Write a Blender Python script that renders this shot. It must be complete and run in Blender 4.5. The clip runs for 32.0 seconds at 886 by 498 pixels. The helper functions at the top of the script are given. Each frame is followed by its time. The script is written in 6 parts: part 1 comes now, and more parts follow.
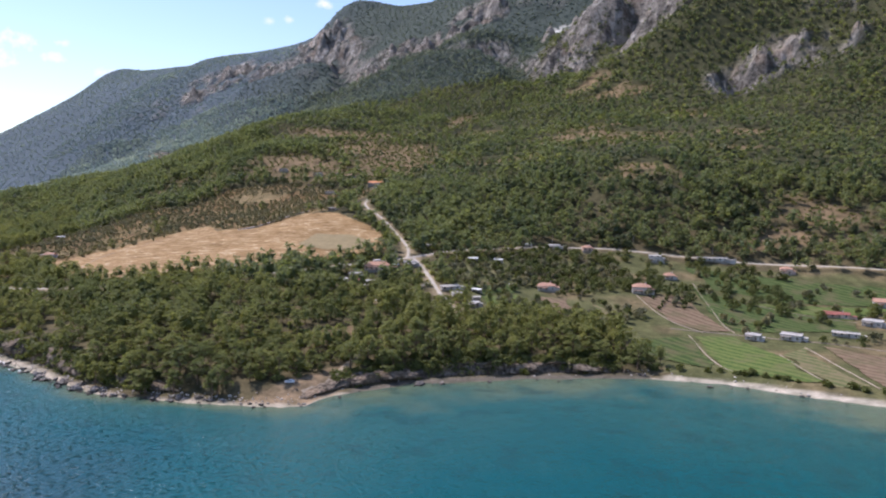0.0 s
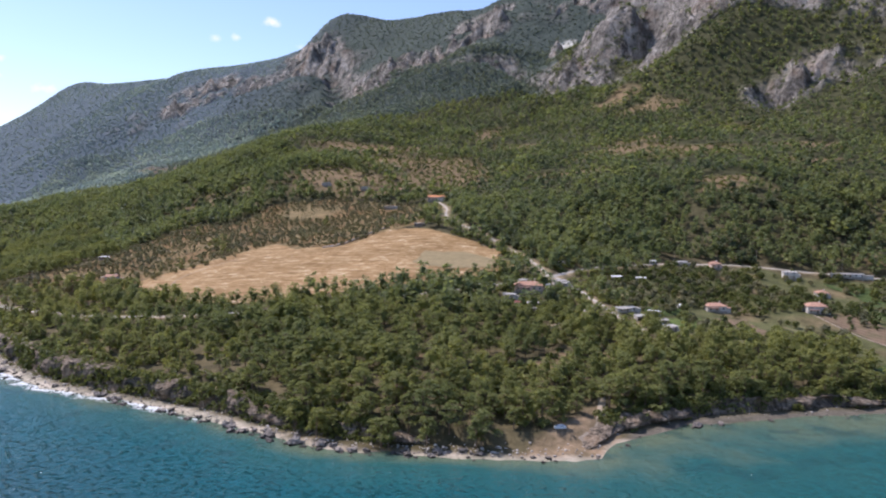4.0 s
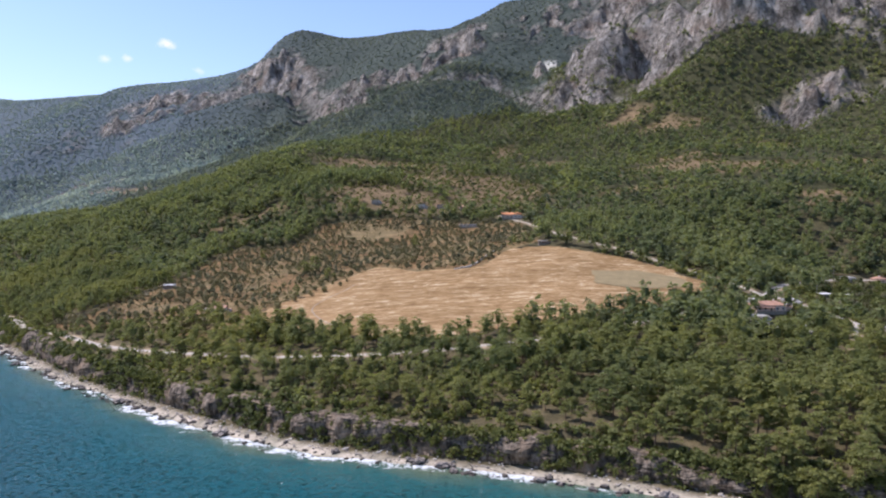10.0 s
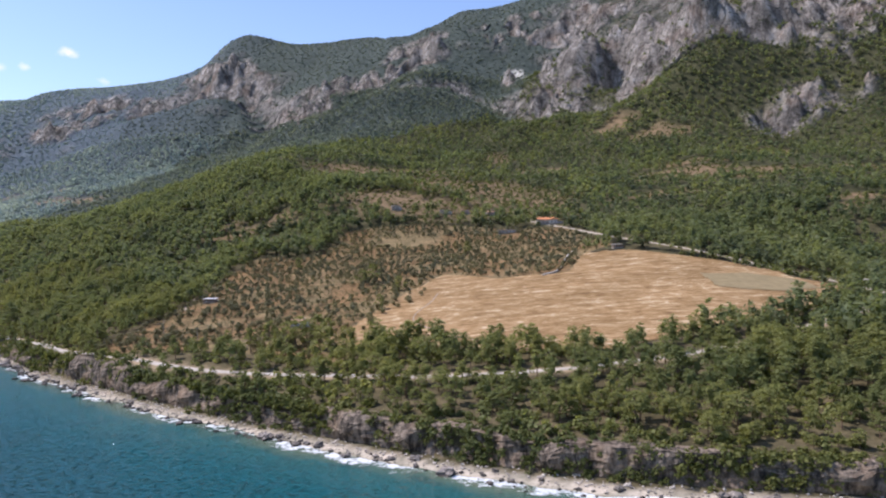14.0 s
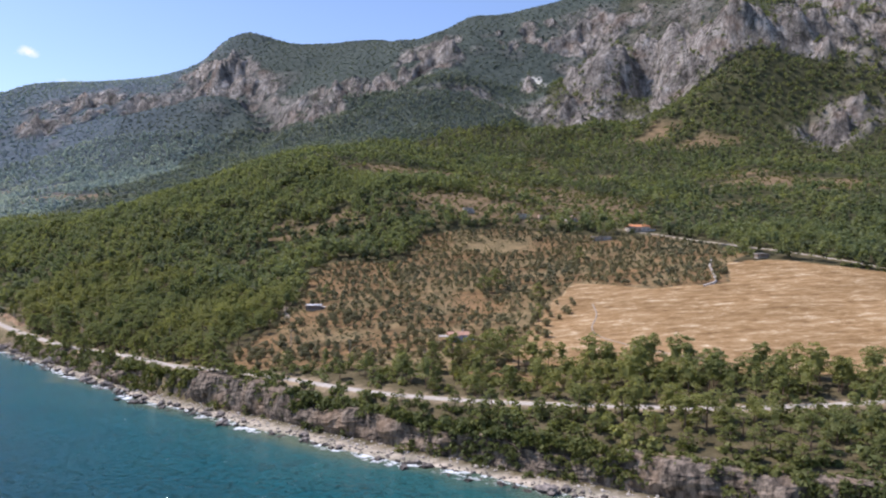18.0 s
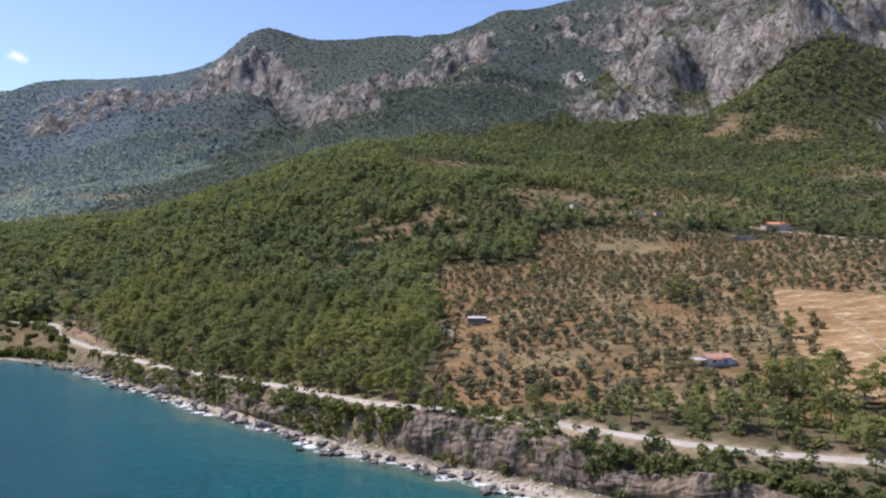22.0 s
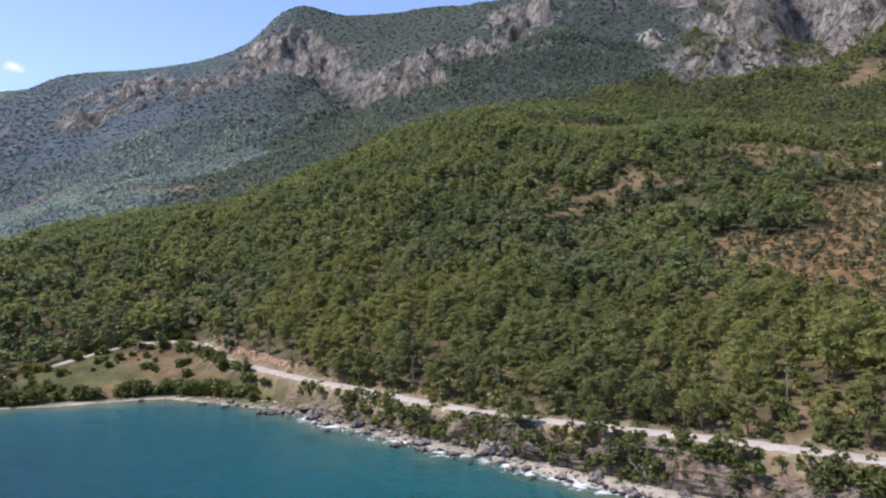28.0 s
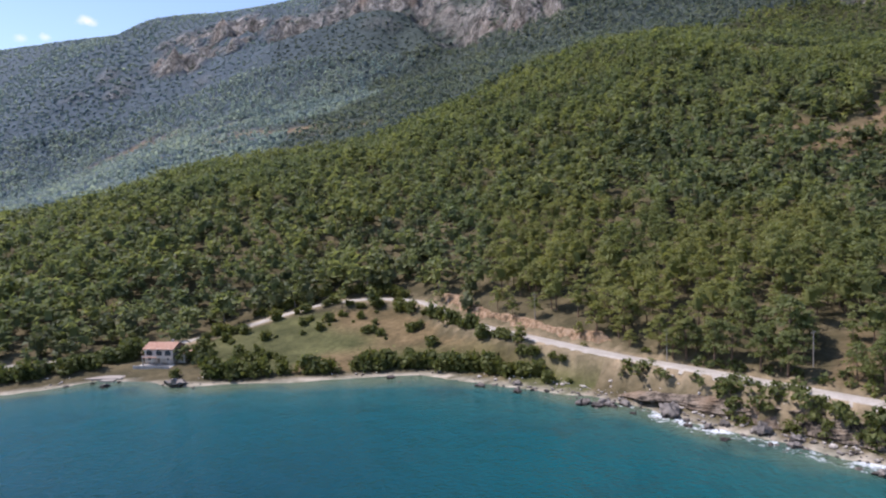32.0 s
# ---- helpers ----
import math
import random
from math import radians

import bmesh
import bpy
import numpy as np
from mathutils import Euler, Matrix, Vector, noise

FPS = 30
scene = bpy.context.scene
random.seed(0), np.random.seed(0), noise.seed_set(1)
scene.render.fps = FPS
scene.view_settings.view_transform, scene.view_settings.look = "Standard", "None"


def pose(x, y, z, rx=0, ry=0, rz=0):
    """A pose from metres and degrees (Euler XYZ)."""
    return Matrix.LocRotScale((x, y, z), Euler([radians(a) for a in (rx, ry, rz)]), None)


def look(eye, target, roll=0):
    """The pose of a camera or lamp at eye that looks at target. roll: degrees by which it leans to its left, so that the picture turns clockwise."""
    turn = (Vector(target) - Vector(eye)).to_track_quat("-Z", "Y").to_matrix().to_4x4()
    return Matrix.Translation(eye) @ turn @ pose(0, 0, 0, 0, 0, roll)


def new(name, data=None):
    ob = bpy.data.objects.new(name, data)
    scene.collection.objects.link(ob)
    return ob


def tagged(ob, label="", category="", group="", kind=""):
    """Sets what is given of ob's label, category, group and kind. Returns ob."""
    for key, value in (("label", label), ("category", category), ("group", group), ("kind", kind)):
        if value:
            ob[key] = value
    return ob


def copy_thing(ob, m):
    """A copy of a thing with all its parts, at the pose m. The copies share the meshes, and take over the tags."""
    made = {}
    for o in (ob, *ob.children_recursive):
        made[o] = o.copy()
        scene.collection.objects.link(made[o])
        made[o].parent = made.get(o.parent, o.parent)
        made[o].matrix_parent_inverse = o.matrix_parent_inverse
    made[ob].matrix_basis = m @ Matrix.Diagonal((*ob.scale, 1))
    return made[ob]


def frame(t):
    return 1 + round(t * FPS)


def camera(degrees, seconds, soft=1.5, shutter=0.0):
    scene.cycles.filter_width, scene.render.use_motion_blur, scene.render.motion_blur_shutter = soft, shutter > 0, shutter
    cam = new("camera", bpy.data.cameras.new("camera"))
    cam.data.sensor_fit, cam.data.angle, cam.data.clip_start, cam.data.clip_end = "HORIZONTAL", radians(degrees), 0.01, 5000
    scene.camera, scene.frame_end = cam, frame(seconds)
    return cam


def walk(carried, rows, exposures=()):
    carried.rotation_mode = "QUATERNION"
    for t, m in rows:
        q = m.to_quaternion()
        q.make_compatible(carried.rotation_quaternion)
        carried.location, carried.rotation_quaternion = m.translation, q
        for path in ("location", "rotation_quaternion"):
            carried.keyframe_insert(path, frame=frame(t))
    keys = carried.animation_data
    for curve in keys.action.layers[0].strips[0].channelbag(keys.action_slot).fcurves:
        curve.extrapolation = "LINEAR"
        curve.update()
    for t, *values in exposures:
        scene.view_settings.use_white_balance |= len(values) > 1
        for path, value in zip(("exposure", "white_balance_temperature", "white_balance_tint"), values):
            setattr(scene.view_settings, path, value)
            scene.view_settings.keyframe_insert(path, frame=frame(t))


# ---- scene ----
cam = camera(64.7, 32.0, soft=2.15)
PATH = [
    (0, (-0.0, -0.0, 90.94), (-35.94, 92.72, 80.40), 0.08),
    (1, (-34.6, 1.0, 89.09), (-69.10, 94.31, 79.17), 0.02),
    (2, (-68.2, 2.3, 87.98), (-101.40, 96.14, 78.62), 0.04),
    (3, (-101.1, 3.0, 86.82), (-132.47, 97.56, 78.25), -0.01),
    (3.5, (-116.7, 3.5, 86.49), (-147.06, 98.39, 78.20), 0.01),
    (5.5, (-178.6, 7.1, 82.85), (-204.48, 103.47, 76.34), -0.03),
    (6, (-194.2, 8.2, 82.65), (-218.90, 104.94, 76.43), -0.13),
    (7, (-224.6, 12.1, 81.66), (-247.56, 109.25, 75.79), -0.12),
    (8, (-254.5, 17.0, 80.41), (-276.25, 114.44, 74.89), -0.21),
    (9, (-283.8, 21.3, 80.56), (-303.23, 119.25, 75.49), -0.27),
    (10, (-312.0, 22.3, 78.40), (-328.17, 120.90, 74.05), -0.36),
    (11, (-340.0, 27.8, 76.38), (-353.43, 126.85, 72.53), -0.50),
    (12, (-367.9, 34.8, 74.51), (-378.55, 134.15, 71.16), -0.68),
    (13, (-395.3, 42.9, 72.55), (-403.24, 142.56, 69.70), -0.87),
    (13.5, (-409.7, 48.3, 71.95), (-416.06, 148.03, 69.27), -0.81),
    (15.5, (-463.3, 67.6, 70.18), (-464.22, 167.54, 68.62), -0.93),
    (16, (-477.1, 75.9, 68.94), (-477.53, 175.89, 67.55), -0.75),
    (17, (-502.6, 93.4, 66.40), (-502.61, 193.37, 65.50), 0.04),
    (18, (-527.3, 110.8, 64.48), (-526.93, 210.80, 63.92), 0.58),
    (19, (-550.5, 127.3, 63.54), (-549.82, 227.26, 63.11), 0.52),
    (20, (-573.2, 144.2, 62.72), (-572.25, 244.15, 62.47), 0.43),
    (21, (-596.3, 163.9, 61.64), (-595.00, 263.89, 61.60), 0.39),
    (22, (-618.4, 182.9, 61.03), (-616.94, 282.90, 61.15), 0.38),
    (23, (-639.8, 201.9, 60.32), (-638.13, 301.88, 60.42), -0.03),
    (24, (-660.3, 219.8, 59.82), (-658.55, 319.79, 59.91), -0.75),
    (25, (-680.9, 236.7, 59.54), (-678.78, 336.71, 59.53), -1.57),
    (25.5, (-690.5, 245.1, 59.31), (-688.36, 345.12, 59.25), -1.93),
    (27.5, (-732.7, 289.6, 56.69), (-731.27, 389.60, 55.88), -2.48),
    (28, (-743.9, 298.9, 56.71), (-743.22, 398.86, 55.18), -2.53),
    (29, (-764.5, 316.5, 56.12), (-765.54, 416.42, 53.30), -2.60),
    (30, (-784.9, 332.6, 55.68), (-787.73, 432.45, 51.46), -2.54),
    (31, (-805.2, 348.2, 55.32), (-810.54, 447.83, 49.06), -2.52),
    (32, (-824.8, 362.7, 54.64), (-833.19, 462.02, 46.33), -2.55),
]
walk(cam, [(t, look(eye, target, roll)) for t, eye, target, roll in PATH],
     exposures=[(0.0, 0.32, 5900, 23), (32.0, 0.32, 5900, 23)])


# ---- sky and sun ----
SUN_AZ, SUN_EL = radians(80), radians(55)   # to the left of +y, above the horizon
sun_way = Vector((-math.sin(SUN_AZ) * math.cos(SUN_EL), math.cos(SUN_AZ) * math.cos(SUN_EL), math.sin(SUN_EL)))
world = bpy.data.worlds.new("sky")
scene.world = world
world.use_nodes = True
_w = world.node_tree
_sky = _w.nodes.new("ShaderNodeTexSky")
_sky.sky_type, _sky.sun_disc = "NISHITA", False
_sky.sun_elevation, _sky.sun_rotation = SUN_EL, -SUN_AZ
_sky.air_density, _sky.dust_density, _sky.ozone_density = 1.0, 0.5, 1.8

# A few small fair-weather clouds low over the mountains: direction, radius, density.
CLOUDS = [((-0.776, 0.611, 0.157), 0.026, 0.85), ((-0.785, 0.604, 0.137), 0.024, 0.8), ((-0.757, 0.637, 0.141), 0.017, 0.8), ((-0.7495, 0.6425, 0.159), 0.012, 0.7),
          ((-0.7182, 0.6841, 0.1275), 0.017, 0.6), ((-0.559, 0.804, 0.2023), 0.014, 0.45), ((-0.537, 0.818, 0.205), 0.010, 0.5), ((-0.4656, 0.863, 0.1959), 0.009, 0.4),
          ((-0.4953, 0.8389, 0.2256), 0.014, 0.75)]
_way = _w.nodes.new("ShaderNodeTexCoord")
_puff = _w.nodes.new("ShaderNodeTexNoise")
_puff.inputs["Scale"].default_value, _puff.inputs["Detail"].default_value = 70.0, 6.0
_w.links.new(_way.outputs["Generated"], _puff.inputs["Vector"])
_cover = None
for _dir, _r, _dense in CLOUDS:
    _off, _flat, _len = (_w.nodes.new("ShaderNodeVectorMath") for _ in range(3))
    _off.operation, _flat.operation, _len.operation = "SUBTRACT", "MULTIPLY", "LENGTH"
    _off.inputs[1].default_value, _flat.inputs[1].default_value = _dir, (1 / _r, 1 / _r, 2.1 / _r)
    _w.links.new(_way.outputs["Generated"], _off.inputs[0])
    _w.links.new(_off.outputs[0], _flat.inputs[0])
    _w.links.new(_flat.outputs[0], _len.inputs[0])
    _edge, _body, _top = (_w.nodes.new("ShaderNodeMath") for _ in range(3))
    _edge.operation, _body.operation, _top.operation = "MULTIPLY_ADD", "SUBTRACT", "MULTIPLY"
    _edge.inputs[1].default_value, _edge.inputs[2].default_value = 3.2, -0.75
    _w.links.new(_puff.outputs["Fac"], _edge.inputs[0])
    _w.links.new(_edge.outputs[0], _body.inputs[0])
    _w.links.new(_len.outputs["Value"], _body.inputs[1])
    _body.use_clamp, _top.inputs[1].default_value = True, _dense
    _w.links.new(_body.outputs[0], _top.inputs[0])
    if _cover is None:
        _cover = _top.outputs[0]
    else:
        _max = _w.nodes.new("ShaderNodeMath")
        _max.operation = "MAXIMUM"
        _w.links.new(_cover, _max.inputs[0])
        _w.links.new(_top.outputs[0], _max.inputs[1])
        _cover = _max.outputs[0]
_mix = _w.nodes.new("ShaderNodeMix")
_mix.data_type = "RGBA"
_mix.inputs[7].default_value = (6.6, 6.4, 6.2, 1)
_w.links.new(_cover, _mix.inputs[0])
_w.links.new(_sky.outputs[0], _mix.inputs[6])
_w.links.new(_mix.outputs[2], _w.nodes["Background"].inputs[0])
_w.nodes["Background"].inputs[1].default_value = 0.145
sun = new("sun", bpy.data.lights.new("sun", "SUN"))
sun.data.energy, sun.data.angle, sun.data.color = 4.4, radians(0.6), (1.0, 0.94, 0.84)
sun.matrix_world = look((0, 0, 900), Vector((0, 0, 900)) - sun_way)


# ---- materials ----
def shader(name, rough=0.9, spec=0.2):
    m = bpy.data.materials.new(name)
    m.use_nodes = True
    b = m.node_tree.nodes["Principled BSDF"]
    b.inputs["Roughness"].default_value, b.inputs["Specular IOR Level"].default_value = rough, spec
    return m, m.node_tree, b


def noise_node(n, size, detail=5.0, stretch=(1, 1, 1), rough=0.55):
    """Noise in world space with features of the given size in metres."""
    geo, scale, tex = n.nodes.new("ShaderNodeNewGeometry"), n.nodes.new("ShaderNodeVectorMath"), n.nodes.new("ShaderNodeTexNoise")
    scale.operation = "MULTIPLY"
    scale.inputs[1].default_value = [1 / (size * s) for s in stretch]
    tex.inputs["Scale"].default_value, tex.inputs["Detail"].default_value, tex.inputs["Roughness"].default_value = 1.0, detail, rough
    n.links.new(geo.outputs["Position"], scale.inputs[0])
    n.links.new(scale.outputs[0], tex.inputs["Vector"])
    return tex.outputs["Fac"]


def ramp(n, fac, stops):
    r = n.nodes.new("ShaderNodeValToRGB")
    while len(r.color_ramp.elements) < len(stops):
        r.color_ramp.elements.new(0.5)
    for e, (at, c) in zip(r.color_ramp.elements, stops):
        e.position, e.color = at, (*c, 1)
    n.links.new(fac, r.inputs[0])
    return r.outputs[0]


def blend(n, fac, a, b, mode="MIX"):
    """Mixes two colours or sockets; fac a number or a socket."""
    x = n.nodes.new("ShaderNodeMix")
    x.data_type, x.blend_type = "RGBA", mode
    for sock, v in ((x.inputs[0], fac), (x.inputs[6], a), (x.inputs[7], b)):
        if isinstance(v, bpy.types.NodeSocket):
            n.links.new(v, sock)
        else:
            sock.default_value = v if isinstance(v, (int, float)) else (*v, 1)
    return x.outputs[2]


def maths(n, op, a, b=0.0, c=0.0):
    x = n.nodes.new("ShaderNodeMath")
    x.operation = op
    for sock, v in zip(x.inputs, (a, b, c)):
        if isinstance(v, bpy.types.NodeSocket):
            n.links.new(v, sock)
        else:
            sock.default_value = v
    return x.outputs[0]


def relief(n, s, height_out, strength, distance):
    hump = n.nodes.new("ShaderNodeBump")
    hump.inputs["Strength"].default_value, hump.inputs["Distance"].default_value = strength, distance
    n.links.new(height_out, hump.inputs["Height"])
    n.links.new(hump.outputs["Normal"], s.inputs["Normal"])
    return hump


def attribute(n, name, socket="Color"):
    a = n.nodes.new("ShaderNodeAttribute")
    a.attribute_name = name
    return a.outputs[socket]


def plain(name, a, b, size, rough=0.85, bump=0.3, spec=0.2, vary=0.0):
    """Two tones mixed by noise of the given size in metres, with finer grain and relief; vary: spread from object to object."""
    m, n, s = shader(name, rough, spec)
    c = ramp(n, noise_node(n, size), [(0.3, a), (0.7, b)])
    grain = noise_node(n, size / 7, 3)
    c = blend(n, 0.35, c, ramp(n, grain, [(0.25, (0.35, 0.35, 0.35)), (0.75, (0.75, 0.75, 0.75))]), "OVERLAY")
    if vary:
        info, hsv = n.nodes.new("ShaderNodeObjectInfo"), n.nodes.new("ShaderNodeHueSaturation")
        n.links.new(maths(n, "MULTIPLY_ADD", info.outputs["Random"], 2 * vary, 1 - vary), hsv.inputs["Value"])
        n.links.new(c, hsv.inputs["Color"])
        c = hsv.outputs[0]
    n.links.new(c, s.inputs["Base Color"])
    if bump:
        relief(n, s, grain, bump, size / 8)
    return m


def land_material():
    """Soil, straw, turf and rock, by the ground's cover and the haze and shade painted into it, broken up by grain at
    three sizes.
    """
    m, n, s = shader("hillside_soil", 0.95, 0.1)
    cover, rock = attribute(n, "cover"), attribute(n, "rock", "Fac")
    big, mid, fine = noise_node(n, 60, 3), noise_node(n, 9, 5), noise_node(n, 1.6, 4)
    c = blend(n, 0.55, cover, ramp(n, mid, [(0.36, (0.22, 0.24, 0.18)), (0.64, (0.76, 0.73, 0.68))]), "OVERLAY")
    c = blend(n, 0.4, c, ramp(n, fine, [(0.3, (0.25, 0.25, 0.22)), (0.7, (0.75, 0.75, 0.75))]), "OVERLAY")
    veins = noise_node(n, 26, 9, (1, 1, 2.2), 0.72)
    stone = ramp(n, veins, [(0.33, (0.09, 0.08, 0.067)), (0.42, (0.25, 0.222, 0.186)), (0.52, (0.41, 0.366, 0.308)), (0.64, (0.60, 0.545, 0.47))])
    cleft = maths(n, "ABSOLUTE", maths(n, "SUBTRACT", noise_node(n, 17, 6, (1, 1, 3.6), 0.62), 0.5))
    cleft = ramp(n, cleft, [(0.0, (0, 0, 0)), (0.045, (1, 1, 1))])
    stone = blend(n, 0.5, stone, cleft, "MULTIPLY")
    crack = maths(n, "ABSOLUTE", maths(n, "SUBTRACT", noise_node(n, 6, 5, (1, 1, 2.4), 0.6), 0.5))
    crack = ramp(n, crack, [(0.0, (0, 0, 0)), (0.05, (1, 1, 1))])
    stone = blend(n, 0.25, stone, crack, "MULTIPLY")
    rust = maths(n, "MULTIPLY", ramp(n, big, [(0.55, (0, 0, 0)), (0.68, (1, 1, 1))]), 0.22)
    stone = blend(n, rust, stone, (0.46, 0.28, 0.17))
    scrub = ramp(n, noise_node(n, 16, 7, (1, 1, 0.7), 0.65), [(0.59, (0, 0, 0)), (0.63, (1, 1, 1))])
    stone = blend(n, maths(n, "MULTIPLY", scrub, 0.8), stone, (0.075, 0.088, 0.045))
    n.links.new(blend(n, rock, c, stone), s.inputs["Base Color"])
    tall = maths(n, "ADD", maths(n, "MULTIPLY", maths(n, "MULTIPLY_ADD", cleft, 0.16, maths(n, "MULTIPLY_ADD", crack, 0.06, veins)), maths(n, "MULTIPLY", rock, 26.0)), maths(n, "MULTIPLY", fine, 0.5))
    relief(n, s, tall, 0.9, 1.0)
    return m


def crop_material(name, low, high, weeds):
    """Rows of plants across a plot, uneven and patchy, with weeds or bare soil between."""
    m, n, s = shader(name, 0.92, 0.15)
    geo, sep = n.nodes.new("ShaderNodeNewGeometry"), n.nodes.new("ShaderNodeSeparateXYZ")
    n.links.new(geo.outputs["Position"], sep.inputs[0])
    across = maths(n, "MULTIPLY_ADD", sep.outputs[0], 0.62, maths(n, "MULTIPLY_ADD", sep.outputs[1], 1.02, maths(n, "MULTIPLY", noise_node(n, 22, 2), 6.0)))
    row = maths(n, "MULTIPLY_ADD", maths(n, "SINE", across), 0.16, noise_node(n, 2.2, 6, (1, 1, 1), 0.7))
    c = ramp(n, row, [(0.34, low), (0.64, high)])
    patch = ramp(n, noise_node(n, 13, 5), [(0.50, (0, 0, 0)), (0.66, (1, 1, 1))])
    c = blend(n, maths(n, "MULTIPLY", patch, 0.7), c, weeds)
    n.links.new(c, s.inputs["Base Color"])
    relief(n, s, row, 0.8, 0.5)
    return m


def cliff_material(name, pale, mid, dark, size):
    m, n, s = shader(name, 0.93, 0.1)
    lay = noise_node(n, size, 7, (0.75, 0.75, 2.4), 0.68)
    c = ramp(n, lay, [(0.38, dark), (0.48, mid), (0.60, pale)])
    c = blend(n, maths(n, "MULTIPLY", ramp(n, noise_node(n, size * 4, 3), [(0.5, (0, 0, 0)), (0.7, (1, 1, 1))]), 0.5), c, (0.34, 0.23, 0.14))
    n.links.new(c, s.inputs["Base Color"])
    relief(n, s, noise_node(n, size * 0.5, 8, (1, 1, 0.6), 0.7), 0.8, size * 0.35)
    return m


def leaf_material(name, lo, mid, hi, glow=0.25):
    """Foliage: tones vary from leaf clump to leaf clump and from tree to tree; light passes through it a little."""
    m, n, s = shader(name, 0.6, 0.25)
    geo = n.nodes.new("ShaderNodeNewGeometry")
    tone = maths(n, "ADD", maths(n, "MULTIPLY", geo.outputs["Random Per Island"], 0.55), maths(n, "MULTIPLY", noise_node(n, 9, 3), 0.5))
    c = ramp(n, tone, [(0.15, lo), (0.5, mid), (0.85, hi)])
    patch = ramp(n, noise_node(n, 55, 4), [(0.38, (0.33, 0.37, 0.40)), (0.62, (0.68, 0.62, 0.5))])
    c = blend(n, 0.5, c, patch, "OVERLAY")
    n.links.new(c, s.inputs["Base Color"])
    thin, mix = n.nodes.new("ShaderNodeBsdfTranslucent"), n.nodes.new("ShaderNodeMixShader")
    n.links.new(blend(n, 1.0, c, (1.0, 1.0, 0.6), "MULTIPLY"), thin.inputs["Color"])
    mix.inputs[0].default_value = glow
    n.links.new(s.outputs[0], mix.inputs[1])
    n.links.new(thin.outputs[0], mix.inputs[2])
    n.links.new(mix.outputs[0], n.nodes["Material Output"].inputs["Surface"])
    return m


def sea_material():
    m, n, s = shader("sea_water", 0.13, 0.5)
    s.inputs["IOR"].default_value = 1.33
    deep, surf = attribute(n, "deep", "Fac"), attribute(n, "surf", "Fac")
    wob = maths(n, "ADD", deep, maths(n, "MULTIPLY_ADD", noise_node(n, 45, 3), 0.30, -0.15))
    c = ramp(n, wob, [(0.02, (0.10, 0.135, 0.085)), (0.11, (0.020, 0.092, 0.085)), (0.34, (0.003, 0.074, 0.080)), (0.95, (0.003, 0.043, 0.055))])
    weed = ramp(n, noise_node(n, 16, 4), [(0.56, (0, 0, 0)), (0.64, (1, 1, 1))])
    near = maths(n, "MULTIPLY", maths(n, "SUBTRACT", 1.0, deep), 0.45)
    c = blend(n, maths(n, "MULTIPLY", weed, near), c, (0.012, 0.05, 0.05))
    patchy = maths(n, "MULTIPLY_ADD", noise_node(n, 17, 3), 2.4, -0.15)
    froth = maths(n, "ADD", maths(n, "MULTIPLY", surf, patchy), maths(n, "MULTIPLY_ADD", noise_node(n, 2.8, 9, (1, 1, 1), 0.8), 3.6, -2.15))
    foam = ramp(n, froth, [(0.50, (0, 0, 0)), (0.86, (1, 1, 1))])
    n.links.new(blend(n, foam, c, (0.66, 0.68, 0.67)), s.inputs["Base Color"])
    n.links.new(maths(n, "MULTIPLY_ADD", foam, 0.6, 0.13), s.inputs["Roughness"])
    crest = maths(n, "MAXIMUM", maths(n, "SUBTRACT", noise_node(n, 1.7, 2, (1.5, 1, 1)), 0.55), 0.0)
    crest = maths(n, "MULTIPLY", crest, maths(n, "MULTIPLY", attribute(n, "chop", "Fac"), 6.0))
    waves = maths(n, "ADD", maths(n, "MULTIPLY", noise_node(n, 5.0, 3, (1, 1.7, 1)), 0.9), maths(n, "MULTIPLY_ADD", noise_node(n, 1.2, 4), 0.42, crest))
    relief(n, s, waves, 1.0, 1.0)
    return m


LAND = land_material()
SEA = sea_material()
CLIFF = cliff_material("grey_limestone", (0.27, 0.215, 0.158), (0.115, 0.092, 0.069), (0.035, 0.029, 0.023), 2.4)
EARTH = cliff_material("orange_earth", (0.40, 0.285, 0.185), (0.28, 0.18, 0.10), (0.10, 0.072, 0.042), 2.0)
STONE = plain("shore_stone", (0.10, 0.086, 0.073), (0.27, 0.232, 0.195), 1.1, 0.8, 0.6, 0.3, 0.35)
PEBBLE = plain("pale_pebbles", (0.36, 0.315, 0.265), (0.58, 0.52, 0.445), 1.3, 0.9, 0.6, 0.2, 0.2)
DUST = plain("pale_dirt_road", (0.34, 0.30, 0.24), (0.46, 0.41, 0.34), 5.0, 0.95, 0.2)
TRODDEN = plain("trodden_soil", (0.24, 0.19, 0.135), (0.34, 0.28, 0.205), 2.0, 0.95, 0.2)
CROP = {"bright": crop_material("young_crop", (0.060, 0.098, 0.022), (0.135, 0.160, 0.045), (0.15, 0.135, 0.06)),
        "green": crop_material("leafy_crop", (0.036, 0.060, 0.015), (0.088, 0.112, 0.034), (0.13, 0.105, 0.055)),
        "mixed": crop_material("dry_grass", (0.090, 0.105, 0.038), (0.18, 0.160, 0.075), (0.20, 0.155, 0.085)),
        "weedy": plain("weedy_stubble", (0.20, 0.155, 0.078), (0.265, 0.205, 0.105), 5, 0.95, 0.4),
        "brown": crop_material("ploughed_soil", (0.135, 0.090, 0.055), (0.225, 0.160, 0.100), (0.12, 0.105, 0.05))}
BARK = plain("pine_bark", (0.13, 0.085, 0.055), (0.22, 0.15, 0.10), 0.5, 0.95, 0.5)
